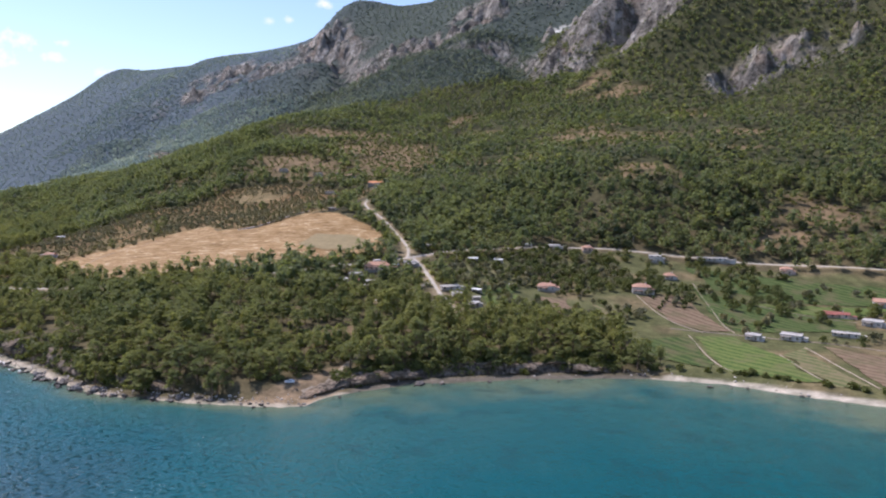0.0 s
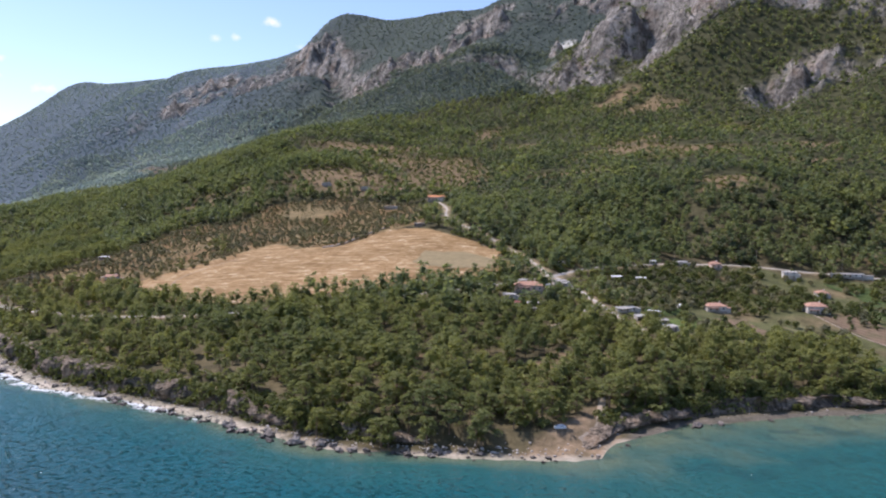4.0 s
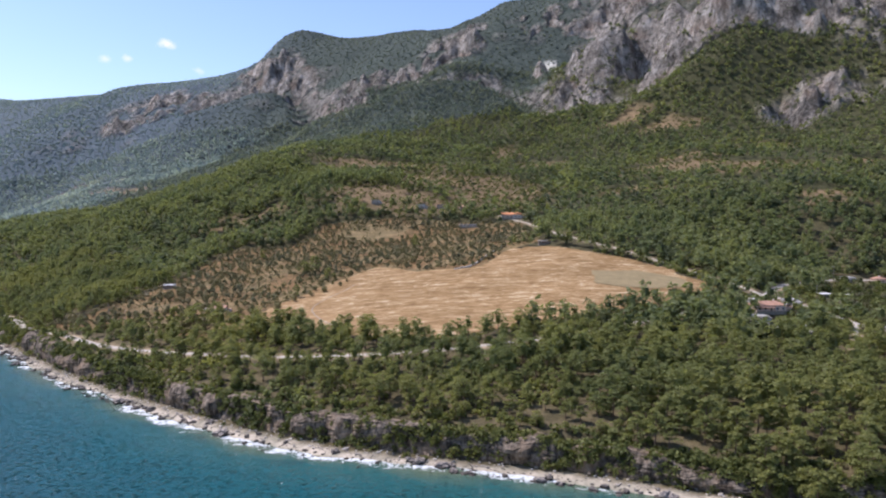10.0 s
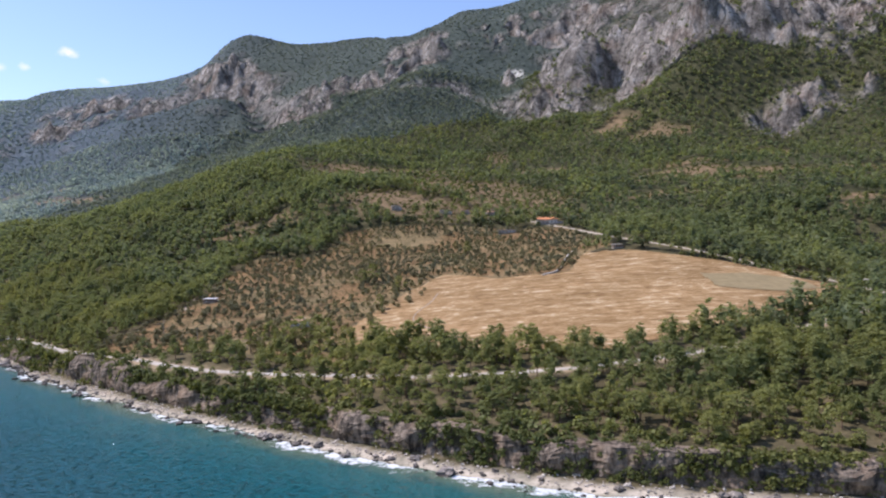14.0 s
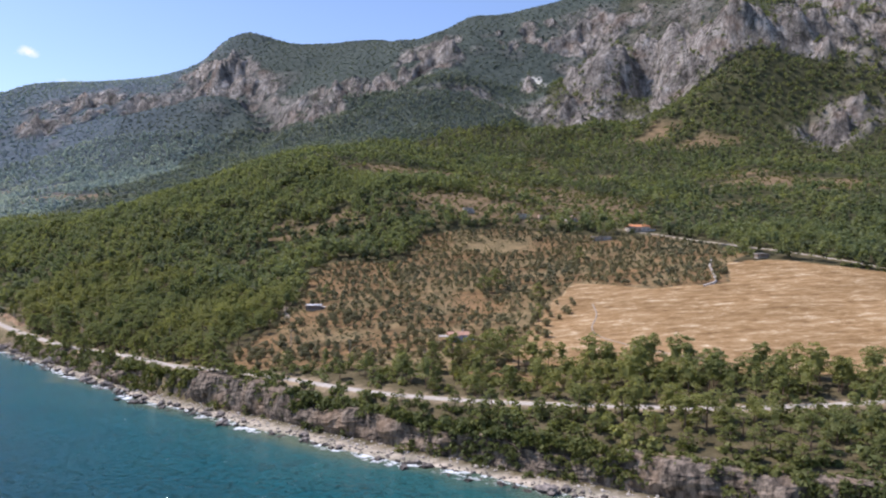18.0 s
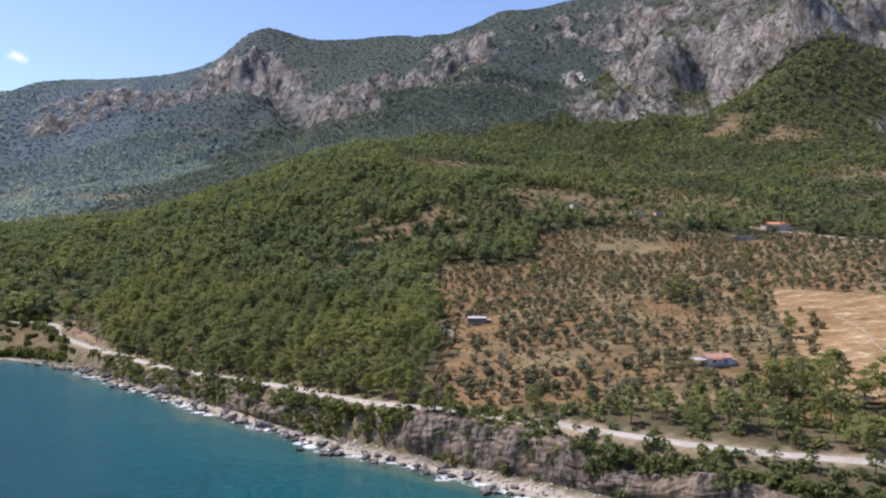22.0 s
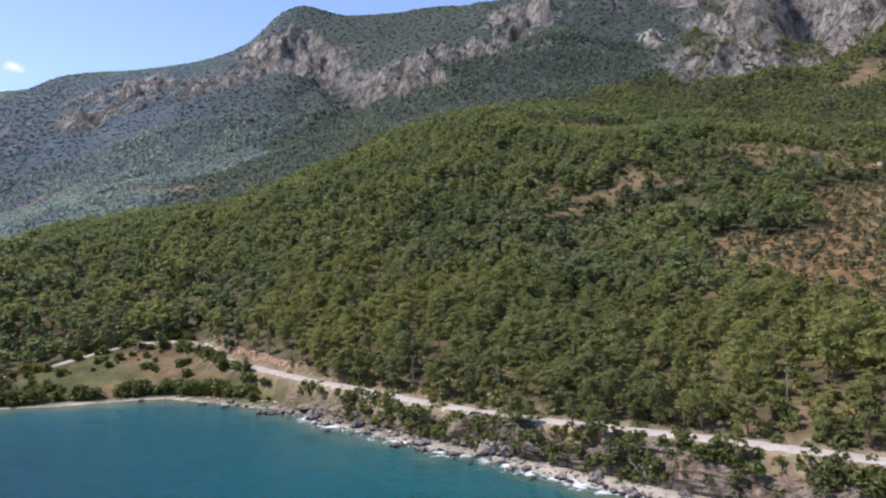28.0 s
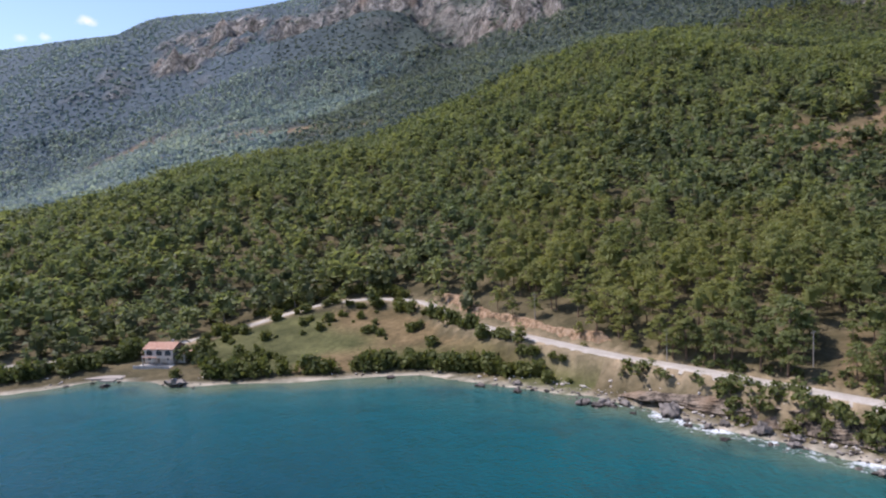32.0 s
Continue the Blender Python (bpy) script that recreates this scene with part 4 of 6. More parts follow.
def pine_crown(seed, pads, per, leaf, core=2, wide=1.0):
    """Crown of a tree ten metres tall: flat, drooping sprays in uneven tiers round the stem, with gaps between them."""
    r = np.random.default_rng(seed)
    co, fa = [], []
    heavy = r.uniform(0, 6.28)
    for k in range(pads):
        u = (k + 0.5) / pads
        a = k * 2.399 + r.uniform(-0.8, 0.8)
        out = wide * 3.3 * math.sin(math.pi * (0.30 + 0.66 * u)) ** 0.8 * r.uniform(0.45, 1.0) * (1 + 0.28 * math.cos(a - heavy))
        c = np.array([math.cos(a) * out, math.sin(a) * out, 3.0 + 6.3 * u + r.uniform(-0.5, 0.5)])
        pr = wide * r.uniform(1.05, 1.9) * (1.12 - 0.35 * u)
        tip, lean_way = r.uniform(0.05, 0.3), r.uniform(0, 6.28)
        for _ in range(per):
            rho, b = pr * math.sqrt(r.uniform()), r.uniform(0, 6.28)
            p = c + (math.cos(b) * rho, math.sin(b) * rho * 0.8, 0.26 * pr - 0.34 * rho ** 2 / pr + tip * rho * math.cos(b - lean_way) + r.normal(0, 0.13))
            nrm = r.normal(0, 1, 3) * 0.5 + (0.45 * math.cos(b) * rho / pr, 0.45 * math.sin(b) * rho / pr, 0.95)
            nrm /= np.linalg.norm(nrm)
            t = np.cross(nrm, r.normal(0, 1, 3))
            t /= np.linalg.norm(t)
            s = leaf * r.uniform(0.6, 1.35)
            e = np.cross(nrm, t) * s
            t = t * s
            co.append(np.array([p - t * 1.25 - e * 0.3, p + t * r.uniform(1.0, 1.5) - e * 0.2, p + e * r.uniform(0.45, 0.75) + t * r.uniform(-0.4, 0.4)]))
            fa.append(np.arange(3) + 3 * len(fa))
    made = [(np.vstack(co), np.array(fa))]
    if core:
        c, f = lump((1.5 * wide, 1.5 * wide, 2.2), 0.5, seed, core)
        made.append((c + (0, 0, 5.6), f))
    return together(made)


def joined(name, templates, pos, scale, yaw, tall=None):
    """One mesh of many copies of the templates, placed, turned and sized."""
    co, fa, at = [], [], 0
    pick = np.arange(len(pos)) % len(templates)
    for k, (c, f) in enumerate(templates):
        i = np.where(pick == k)[0]
        if not len(i):
            continue
        cs, sn = np.cos(yaw[i])[:, None], np.sin(yaw[i])[:, None]
        s = scale[i][:, None]
        t = s if tall is None else tall[i][:, None]
        x, y = c[None, :, 0] * s, c[None, :, 1] * s
        v = np.stack([x * cs - y * sn + pos[i, 0:1], x * sn + y * cs + pos[i, 1:2], c[None, :, 2] * t + pos[i, 2:3]], -1)
        co.append(v.reshape(-1, 3))
        fa.append((f[None] + (np.arange(len(i)) * len(c))[:, None, None] + at).reshape(-1, f.shape[1]))
        at += len(i) * len(c)
    return solid(name, np.vstack(co), np.vstack(fa), False)


def scatter(cell, x0, x1, y0, y1, seed):
    r = np.random.default_rng(seed)
    gx, gy = np.meshgrid(np.arange(float(x0), x1, cell), np.arange(float(y0), y1, cell * 0.9))
    gx[1::2] += cell / 2
    return np.stack([(gx + r.uniform(-0.5, 0.5, gx.shape) * cell).ravel(), (gy + r.uniform(-0.5, 0.5, gx.shape) * cell).ravel()], -1)


def part(name, me, material, parent, label=""):
    """Links a mesh, or corners and faces, as one part under a thing."""
    if isinstance(me, tuple):
        me = solid(name, me[0], me[1], False)
    ob = new(name, me)
    ob.data.materials.append(material)
    ob.parent = parent
    return tagged(ob, label) if label else ob


HOUSES = [  # x, y, width, depth, wall height, turn, roof, walls, roof colour, label
    (-204, 408, 16, 8, 3.2, 14, "hip", PINK, TILE, "low farmhouse with an orange clay tile roof under pines"),
    (-212, 392, 7, 5, 2.6, 10, "flat", WHITE, FLATROOF, "small white flat-roofed annex among pines"),
    (-188, 424, 8, 4, 2.6, 25, "flat", WHITE, FLATROOF, "white roadside shed with a pale flat roof"),
    (-99, 440, 11, 7, 3.0, 15, "hip", WHITE, TILE, "low whitewashed house with an orange tile roof among olives"),
    (-42, 462, 11, 8, 4.2, 12, "hip", WHITE, TILE, "white house with an orange tile roof in orchards"),
    (41, 408, 10, 6, 3.0, -15, "flat", WHITE, FLATROOF, "white flat-roofed farmhouse with a shaded porch"),
    (22, 401, 7, 5, 2.8, -15, "flat", WHITE, FLATROOF, "small white flat-roofed farmhouse by the crops"),
    (71, 473, 14, 5, 2.4, -8, "gable", PINK, REDTILE, "long barn with a dark red sheet roof"),
    (88, 460, 10, 7, 3.0, -20, "flat", WHITE, FLATROOF, "white shed with a pale flat roof"),
    (69, 425, 13, 4, 2.2, -10, "flat", WHITE, FLATROOF, "long low pale greenhouse shed"),
    (-116, 541, 9, 6, 3.0, 10, "flat", WHITE, FLATROOF, "white flat-roofed cottage below the road"),
    (-92, 550, 7, 6, 3.0, 20, "hip", PINK, TILE, "small pink cottage with a red tile roof"),
    (-41, 556, 9, 7, 4.6, 5, "flat", WHITE, FLATROOF, "white two-storey flat-roofed house by the road"),
    (0, 574, 22, 4, 2.4, 2, "flat", WHITE, FLATROOF, "long white roadside shed with a pale roof"),
    (51, 566, 8, 6, 3.4, 0, "hip", PINK, TILE, "pink cottage with a tile roof below the road"),
    (-28, 516, 7, 6, 2.8, 10, "hip", WHITE, TILE, "small cottage with an orange tile roof in trees"),
    (102, 510, 10, 8, 3.2, -5, "gable", WHITE, TILE, "farmhouse with an orange tile roof among crops"),
    (-148, 394, 12, 4, 2.4, 38, "flat", WHITE, FLATROOF, "long white shed beside the dirt lane"),
    (-125, 372, 6, 5, 2.6, 30, "flat", WHITE, FLATROOF, "small white hut at the edge of the pines"),
    (-357, 714, 19, 8, 3.6, 5, "gable", WHITE, ORANGE, "long hillside farmhouse with an orange tile roof"),
    (-396, 682, 16, 4, 2.4, 8, "flat", WHITE, FLATROOF, "low white walled sheds above the olive grove"),
    (-323, 556, 7, 4, 2.4, 10, "flat", WOOD, FLATROOF, "weathered hut at the top of the stubble field"),
    (-519, 426, 9, 5, 2.5, 8, "gable", BLUEWALL, TILE, "small pale blue cottage with an orange roof in the olive grove"),
    # dark walls stand in for the shade under this hut's open roof
    (-598, 503, 8, 4, 2.4, -5, "flat", WOOD, TRIM, "hut under a white flat roof beside the olive grove, dark walls for its open shaded underside"),
    (-503, 746, 8, 6, 3.0, 10, "flat", WHITE, FLATROOF, "small white hillside house among trees"),
    (-454, 746, 9, 6, 3.0, -10, "flat", WHITE, FLATROOF, "white hillside house among trees"),
    (-434, 752, 7, 6, 3.0, 5, "flat", PINK, TILE, "small hillside house with reddish walls"),
    (-409, 748, 8, 6, 3.0, 12, "hip", WHITE, TILE, "hillside cottage with a red tile roof"),
    (-938, 584, 10.5, 7, 4.6, -8, "gable", WHITE, TILE, "two-storey white seaside house with a salmon tile roof"),
]
SHEDS = [  # x, y, width, depth, turn, roof sheet, label
    (-186, 421, 6, 3.5, 20, FLATROOF, "open lean-to with a pale sheet roof by the lane"), (-194, 415, 4, 3, 35, TRIM, "small open shed with a white sheet roof"),
    (-214, 380, 6, 4, 8, FLATROOF, "weathered lean-to with a pale roof under pines"), (-205, 382, 4, 3, 12, REDTILE, "little shed with a red sheet roof"),
    (-197, 383, 7, 4, 5, FLATROOF, "long open shelter with a pale sheet roof"), (-196, 373, 5, 4, -10, FLATROOF, "garden shelter with a pale roof"),
    (-157, 464, 7, 4, 15, TRIM, "pale roadside shelter beside olives"), (-135, 534, 5, 4, 10, TRIM, "white-roofed shelter below the road"),
    (-230, 403, 5, 3, 30, FLATROOF, "small lean-to beside the coast road"), (-209, 417, 5, 3, 40, FLATROOF, "open shed with a pale roof by the road"),
    (-194, 474, 8, 4, 10, FLATROOF, "long pale-roofed shelter at the field corner"), (-140, 384, 6, 4, 38, FLATROOF, "open shed with a pale roof by the garden lane"),
    (-128, 385, 5, 3, 30, FLATROOF, "broken-down shed among pale rubble"), (-133, 400, 7, 3, -15, TRIM, "low white-roofed shelter in the garden"),
    (-119, 428, 3, 3, 10, TRIM, "tiny white-roofed pump house in the garden"), (-142, 475, 7, 3, 0, TRIM, "long low white-roofed shelter in the meadow")]
HOUSE_XY = np.array([(h[0], h[1]) for h in HOUSES], float)
SHED_XY = np.array([(h[0], h[1]) for h in SHEDS], float)


def open_ground(x, y):
    """True where a tree may stand."""
    d = inland(x, y)
    gap = at_grid(ROAD_GAP, x, y)
    hd, hi = reach(x, y, HOUSE_XY)
    # trees between the camera and the houses, lanes and road are left out
    front = np.zeros(len(x), bool)
    for hx, hy in HOUSE_XY:
        front |= (np.abs(x - hx - 0.12 * (hy - y)) < 7) & (y < hy) & (y > hy - 22)
    for line, wide, deep in ((LANE, 6, 16), (TRACK, 5, 15), (ROAD, 3.5, 8)):
        for px, py in along(line, 6):
            if line is ROAD and px < -280 and ripple(px, py, 23, 73) < 0.58:
                continue
            front |= (np.abs(x - px) < wide) & (y < py) & (y > py - deep)
    return ((d > 15) | ((d > 5) & (x < -178) & (x > -262)) | ((d > 9) & (x < -28) & (x > -138))) & (gap > 2.0) & (hd > 8) & (reach(x, y, SHED_XY)[0] > 5) & ~front


def woods(xy):
    """Where the pines grow."""
    x, y = xy.T
    z = ground_z(x, y)
    ok = open_ground(x, y) & ~inside(x, y, FIELD) & ~inside(x, y, GROVE) & ~inside(x, y, BAY_MEADOW) & ~inside(x, y, FARM) & ~inside(x, y, HEADLAND)
    thin = clearing(x, y) * 0.92 + at_grid(ROCK, x, y) * 0.85
    thin = thin + 0.2 * (at_grid(ROAD_GAP, x, y) < 13) * (x < -400) * (x > -660)
    thin = thin + np.clip((x + 130) / 200, 0, 0.1) * (y > 600) + 0.2 * np.clip(ripple(x, y, 45, 70) * 1.6 - 0.9, 0, 1) * (y > 480)
    ok &= lattice(np.round(x * 7), np.round(y * 7), 9) > thin
    sight = (np.hypot((x + 165), (y - 440)) < 22) | ((np.abs(x + 150) < 9) & (y > 225) & (y < 262))
    return xy[ok & ~sight], z[ok & ~sight]


near_pines = [pine_crown(s, 14, 40, 0.38, 1, w) for s, w in ((1, 1.0), (2, 1.15), (3, 0.85), (4, 1.1), (5, 0.95), (6, 1.2), (7, 0.75))]
mid_pines = [pine_crown(s, 9, 8, 0.95, 1, w) for s, w in ((11, 1.1), (12, 1.25), (13, 0.95), (14, 1.15), (15, 1.0))]
far_pines = [pine_crown(s, 4, 3, 1.85, 1, w) for s, w in ((21, 1.25), (22, 1.4), (23, 1.1), (24, 1.3))]
trunk_only = [together([tube((0, 0, -0.6), (0.15, 0.1, 6.2), 0.24, 0.10, 4)])]

xy, z = woods(scatter(7.1, -1100, 260, 215, 980, 31))
d = inland(*xy.T)
keep = (d < 420)
xy, z, d = xy[keep], z[keep], d[keep]
rim = (d < 26) & (xy[:, 0] < -290)                 # stunted pines on the cliff edge
keep = ~rim | (d > 16.0) & (lattice(np.round(xy[:, 0] * 3), np.round(xy[:, 1] * 3), 6) > 0.3)
xy, z, d, rim = xy[keep], z[keep], d[keep], rim[keep]
size = rng.uniform(0.68, 1.5, len(xy)) * np.where(rim, 0.5, np.where((d < 55) & (xy[:, 0] < -300) & (xy[:, 0] > -660), 0.7, np.where(d < 45, 0.86, 1.0))) * (0.82 + 0.4 * ripple(*xy.T, 38, 71))
turn = rng.uniform(0, 6.28, len(xy))
pos = np.c_[xy, z]
edge_rank = np.argsort(d + 400 * ((xy[:, 0] < -815) | (xy[:, 0] > -25)))
single = np.zeros(len(xy), bool)
single[edge_rank[:300]] = True
near = (d < 125) & (xy[:, 0] > -830) & (xy[:, 0] < 0) & ~single
mid = ~near & ~single


def stuff(name, me, material, label, category):
    ob = new(name, me)
    ob.data.materials.append(material)
    return tagged(ob, label, category, kind="stuff")


stuff("pine_wood", joined("pine_wood", near_pines, pos[near], size[near], turn[near]), PINE, "dense green pine wood along the coast", "pine wood")
stuff("pine_trunks", joined("pine_trunks", trunk_only, pos[near], size[near], turn[near]), BARK, "brown trunks of the coastal pine wood", "tree trunks")
oak = mid & (ripple(*xy.T, 24, 74) * 0.6 + 0.4 * lattice(np.round(xy[:, 0] * 5), np.round(xy[:, 1] * 5), 75) > 0.64)
mid = mid & ~oak
round_oaks = [together([lump((2.1, 2.1, 2.0), 0.5, s, 1), leaves(np.random.default_rng(s), 9, 8, 3.0, 4.6, 0.8, 0.85, 0.7, full=0.35)]) for s in (26, 27, 28)]
for c, _ in round_oaks:
    c[:, 2] = np.where(np.arange(len(c)) < 8, c[:, 2] + 3.0, c[:, 2])
stuff("oak_wood", joined("oak_wood", round_oaks, pos[oak], size[oak] * 1.1, turn[oak]), OAK, "dark evergreen oaks scattered through the pine forest", "forest")
stuff("hillside_forest", joined("hillside_forest", mid_pines, pos[mid], size[mid], turn[mid]), SLOPE_PINE, "dense dark green pine forest on the hillside", "forest")

xy, z = woods(scatter(8.2, -1700, 420, 540, 1560, 32))
keep = (inland(*xy.T) >= 420) | (xy[:, 0] < -1100)
xy, z = xy[keep], z[keep]
bulk = rng.uniform(0.7, 1.25, len(xy)) * (0.8 + 0.4 * ripple(*xy.T, 60, 72))
spin = rng.uniform(0, 6.28, len(xy))
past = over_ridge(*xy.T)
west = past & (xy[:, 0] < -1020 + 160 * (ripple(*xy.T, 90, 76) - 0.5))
dark = ~past & (ripple(*xy.T, 30, 74) * 0.6 + 0.4 * lattice(np.round(xy[:, 0] * 5), np.round(xy[:, 1] * 5), 75) > 0.66)
# Past the ridge the leaf colours carry painted haze.
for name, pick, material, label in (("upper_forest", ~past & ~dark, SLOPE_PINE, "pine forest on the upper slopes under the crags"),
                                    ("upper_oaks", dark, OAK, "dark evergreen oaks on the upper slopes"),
                                    ("valley_woods", past & ~west, HAZED_PINE, "evergreen woods beyond the wooded shoulder, greyed with painted haze"),
                                    ("hazed_slopes", west, HAZE_BLUE_WOODS, "woods in the far valley, blue haze painted into their colour")):
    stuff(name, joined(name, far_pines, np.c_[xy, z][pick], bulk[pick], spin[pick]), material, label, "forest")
bush_far = [together([lump((4.6, 4.6, 3.2), 0.6, s, 1)] + [leaves(np.random.default_rng(s), 2, 1, 4.5, 4.5, 0.6, 2.6)]) for s in (41, 42, 43)]
xy = np.vstack([scatter(10.0, -1900, 560, 1540, 2080, 33), scatter(14.5, -2950, -1400, 700, 2750, 34)])
xy = xy[(lattice(np.round(xy[:, 0] * 3), np.round(xy[:, 1] * 3), 4) > at_grid(ROCK, *xy.T) * 1.1 + 0.9 * clearing(*xy.T)) & (inland(*xy.T) > 30)]
bulk = rng.uniform(0.5, 1.25, len(xy)) * np.where(xy[:, 0] < -1500, 1.1, 0.9)
spin = rng.uniform(0, 6.28, len(xy))
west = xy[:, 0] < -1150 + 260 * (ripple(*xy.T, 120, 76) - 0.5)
# Both far woods have haze painted into their leaves, bluer to the west.
for name, pick, material, label in (("mountain_woods", ~west, HAZED_PINE, "evergreen woods on the far mountainside, greyed with painted haze"),
                                    ("hazed_heights", west, HAZE_BLUE_WOODS, "woods on the far heights, blue haze painted into their colour")):
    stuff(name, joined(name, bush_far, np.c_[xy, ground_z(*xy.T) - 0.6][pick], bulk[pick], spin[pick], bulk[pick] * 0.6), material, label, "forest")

# Young pines and bushes under and between the coastal trees.
under = scatter(5.0, -830, -20, 215, 520, 39)
ud, ug = inland(*under.T), at_grid(ROAD_GAP, *under.T)
under = under[((ud > 16) & (ud < 95) | (ug < 30) & (ud > 16)) & (ug > 1.0) & ~inside(*under.T, FIELD) & ~inside(*under.T, GROVE) & ~inside(*under.T, FARM) & ~inside(*under.T, HEADLAND)
              & ~inside(*under.T, BAY_MEADOW) & (reach(*under.T, HOUSE_XY)[0] > 8) & (reach(*under.T, SHED_XY)[0] > 4) & (ripple(*under.T, 16, 91) > 0.42)]
deep = scatter(6.0, -900, 0, 380, 800, 42)
dd = inland(*deep.T)
deep = deep[(dd > 95) & (dd < 300) & (at_grid(ROAD_GAP, *deep.T) > 2) & ~inside(*deep.T, FIELD) & ~inside(*deep.T, GROVE) & ~inside(*deep.T, FARM) & (reach(*deep.T, HOUSE_XY)[0] > 8)
            & (clearing(*deep.T) < 0.3) & (ripple(*deep.T, 26, 97) > 0.6)]
under = np.vstack([under, deep])
stuff("undergrowth", joined("undergrowth", [leaves(np.random.default_rng(s), 9, 6, 1.8, 2.2, 0.1, 0.58, 0.6, full=0.25) for s in (66, 67, 68)], np.c_[under, ground_z(*under.T)],
      rng.uniform(0.5, 1.45, len(under)), rng.uniform(0, 6.28, len(under))), PINE, "young pines and bushes crowding under the coastal trees", "undergrowth")

# Pines along the shore, each a tree of its own.
shore_pines = []
for s in (1, 2, 3, 4):
    r = np.random.default_rng(100 + s)
    tree = tagged(new("pine_tree"), "green umbrella-crowned pine with a bare brown trunk", "tree", "pines along the shore")
    lean = r.uniform(-0.5, 0.5, 2)
    part("trunk", together([tube((0, 0, -0.8), (lean[0] * 0.4, lean[1] * 0.4, 3.4), 0.30, 0.22, 7), tube((lean[0] * 0.4, lean[1] * 0.4, 3.35), (lean[0], lean[1], 8.2), 0.22, 0.07, 7)]), BARK, tree)
    for k in range(5):
        a, zz = k * 1.3 + r.uniform(0, 0.6), 3.6 + 0.75 * k
        part("limb", together([tube((lean[0] * 0.6, lean[1] * 0.6, zz), (math.cos(a) * 2.3, math.sin(a) * 2.3, zz + 1.2), 0.10, 0.04, 5)]), BARK, tree)
    part("crown", pine_crown(100 + s, 17, 74, 0.35, 0, (1.0, 1.2, 0.85, 1.1)[s - 1]), PINE, tree)
    shore_pines.append(tree)
spots = np.c_[pos[single], size[single], turn[single]]
for k, (x, y, zz, s, a) in enumerate(spots):
    m = Matrix.LocRotScale((x, y, zz), Euler((0, 0, a)), (s, s, s * rng.uniform(0.85, 1.1)))
    if k < 4:
        shore_pines[k].matrix_basis = m
    else:
        copy_thing(shore_pines[k % 4], Matrix.LocRotScale((x, y, zz), Euler((0, 0, a)), (s / shore_pines[k % 4].scale[0], s / shore_pines[k % 4].scale[1], s / shore_pines[k % 4].scale[2])))


# A leaning, nearly bare pine beside the road.
snag = tagged(new("dead_pine"), "leaning bare grey pine with a few dry sprays beside the road", "tree")
part("trunk", together([tube((0, 0, -0.8), (1.2, 0.2, 4.2), 0.30, 0.22, 7), tube((1.2, 0.2, 4.15), (1.7, 0.3, 8.0), 0.22, 0.07, 6)]), WOOD, snag)
for k, (a, zz, far_out) in enumerate(((0.2, 4.0, 3.2), (3.3, 4.6, 2.8), (1.5, 5.4, 2.4), (5.0, 5.9, 2.6), (2.7, 6.6, 2.0), (0.6, 7.2, 1.6))):
    foot, end = (1.2 + 0.13 * (zz - 4.2), 0.2, zz), (1.3 + math.cos(a) * far_out, math.sin(a) * far_out, zz + 1.1)
    limb = part("limb", together([tube(foot, end, 0.10, 0.03, 5)]), WOOD, snag)
    c, f = leaves(np.random.default_rng(300 + k), 2, 14, 0.8, 0.5, 0.0, 0.24, 0.5)
    part("spray", (c + end, f), OLIVE, limb, "thin dry needles")
snag.matrix_basis = pose(-618, 391, float(ground_z(-618, 391)))

# Stunted pines between the coast road and the rocks.
verge = along([q for q in COAST if -830 < q[0] < -490], 1.0)
lean_to_sea = np.gradient(verge, axis=0)
lean_to_sea = np.stack([lean_to_sea[:, 1], -lean_to_sea[:, 0]], -1) / np.hypot(*lean_to_sea.T)[:, None]
vr = np.random.default_rng(16)
for k in range(6, len(verge) - 6, 4):
    x, y = verge[k] + lean_to_sea[k] * vr.uniform(9.5, 14.0)
    s = vr.uniform(0.42, 0.82)
    if -775 < x < -505 and at_grid(ROAD_GAP, x, y) > 0.8 and vr.uniform() < 0.72 and ripple(np.float64(x), np.float64(y), 19, 99) > 0.3:
        src = shore_pines[k % 4]
        copy_thing(src, Matrix.LocRotScale((x, y, float(ground_z(x, y))), Euler((0, 0, k)), (s, s, s * vr.uniform(0.95, 1.25))))
for k, (x, y) in enumerate(along(ROAD, 4.5)):
    side_x, side_y = x + vr.uniform(1.0, 4.0), y + vr.uniform(5.0, 9.0)
    s = vr.uniform(0.55, 1.05)
    if -790 < x < -622 and at_grid(ROAD_GAP, side_x, side_y) > 0.8 and vr.uniform() < 0.8:
        copy_thing(shore_pines[k % 4], Matrix.LocRotScale((side_x, side_y, float(ground_z(side_x, side_y))), Euler((0, 0, k)), (s, s, s * vr.uniform(0.95, 1.2))))


# Olive grove: low grey-green round trees in loose rows, with a few tall pines.
def olive_pieces(seed, pads, per, leaf, core=False):
    r = np.random.default_rng(seed)
    made = [leaves(r, pads, per, 2.1, 2.6, 1.1, leaf, 0.7, full=0.3)]
    if core:
        c, f = lump((1.5, 1.5, 1.2), 0.4, seed, 1)
        made.append((c + (0, 0, 2.4), f))
    return together(made)


g = scatter(4.9, -640, -320, 350, 730, 36)
g[:, 1] = g[:, 1] * 0.1 + 0.9 * (np.round((g[:, 1] - 0.1 * g[:, 0]) / 8.2) * 8.2 + 0.1 * g[:, 0] + 5 * ripple(*g.T, 60, 98))
g = g[inside(*g.T, GROVE) & open_ground(*g.T)]
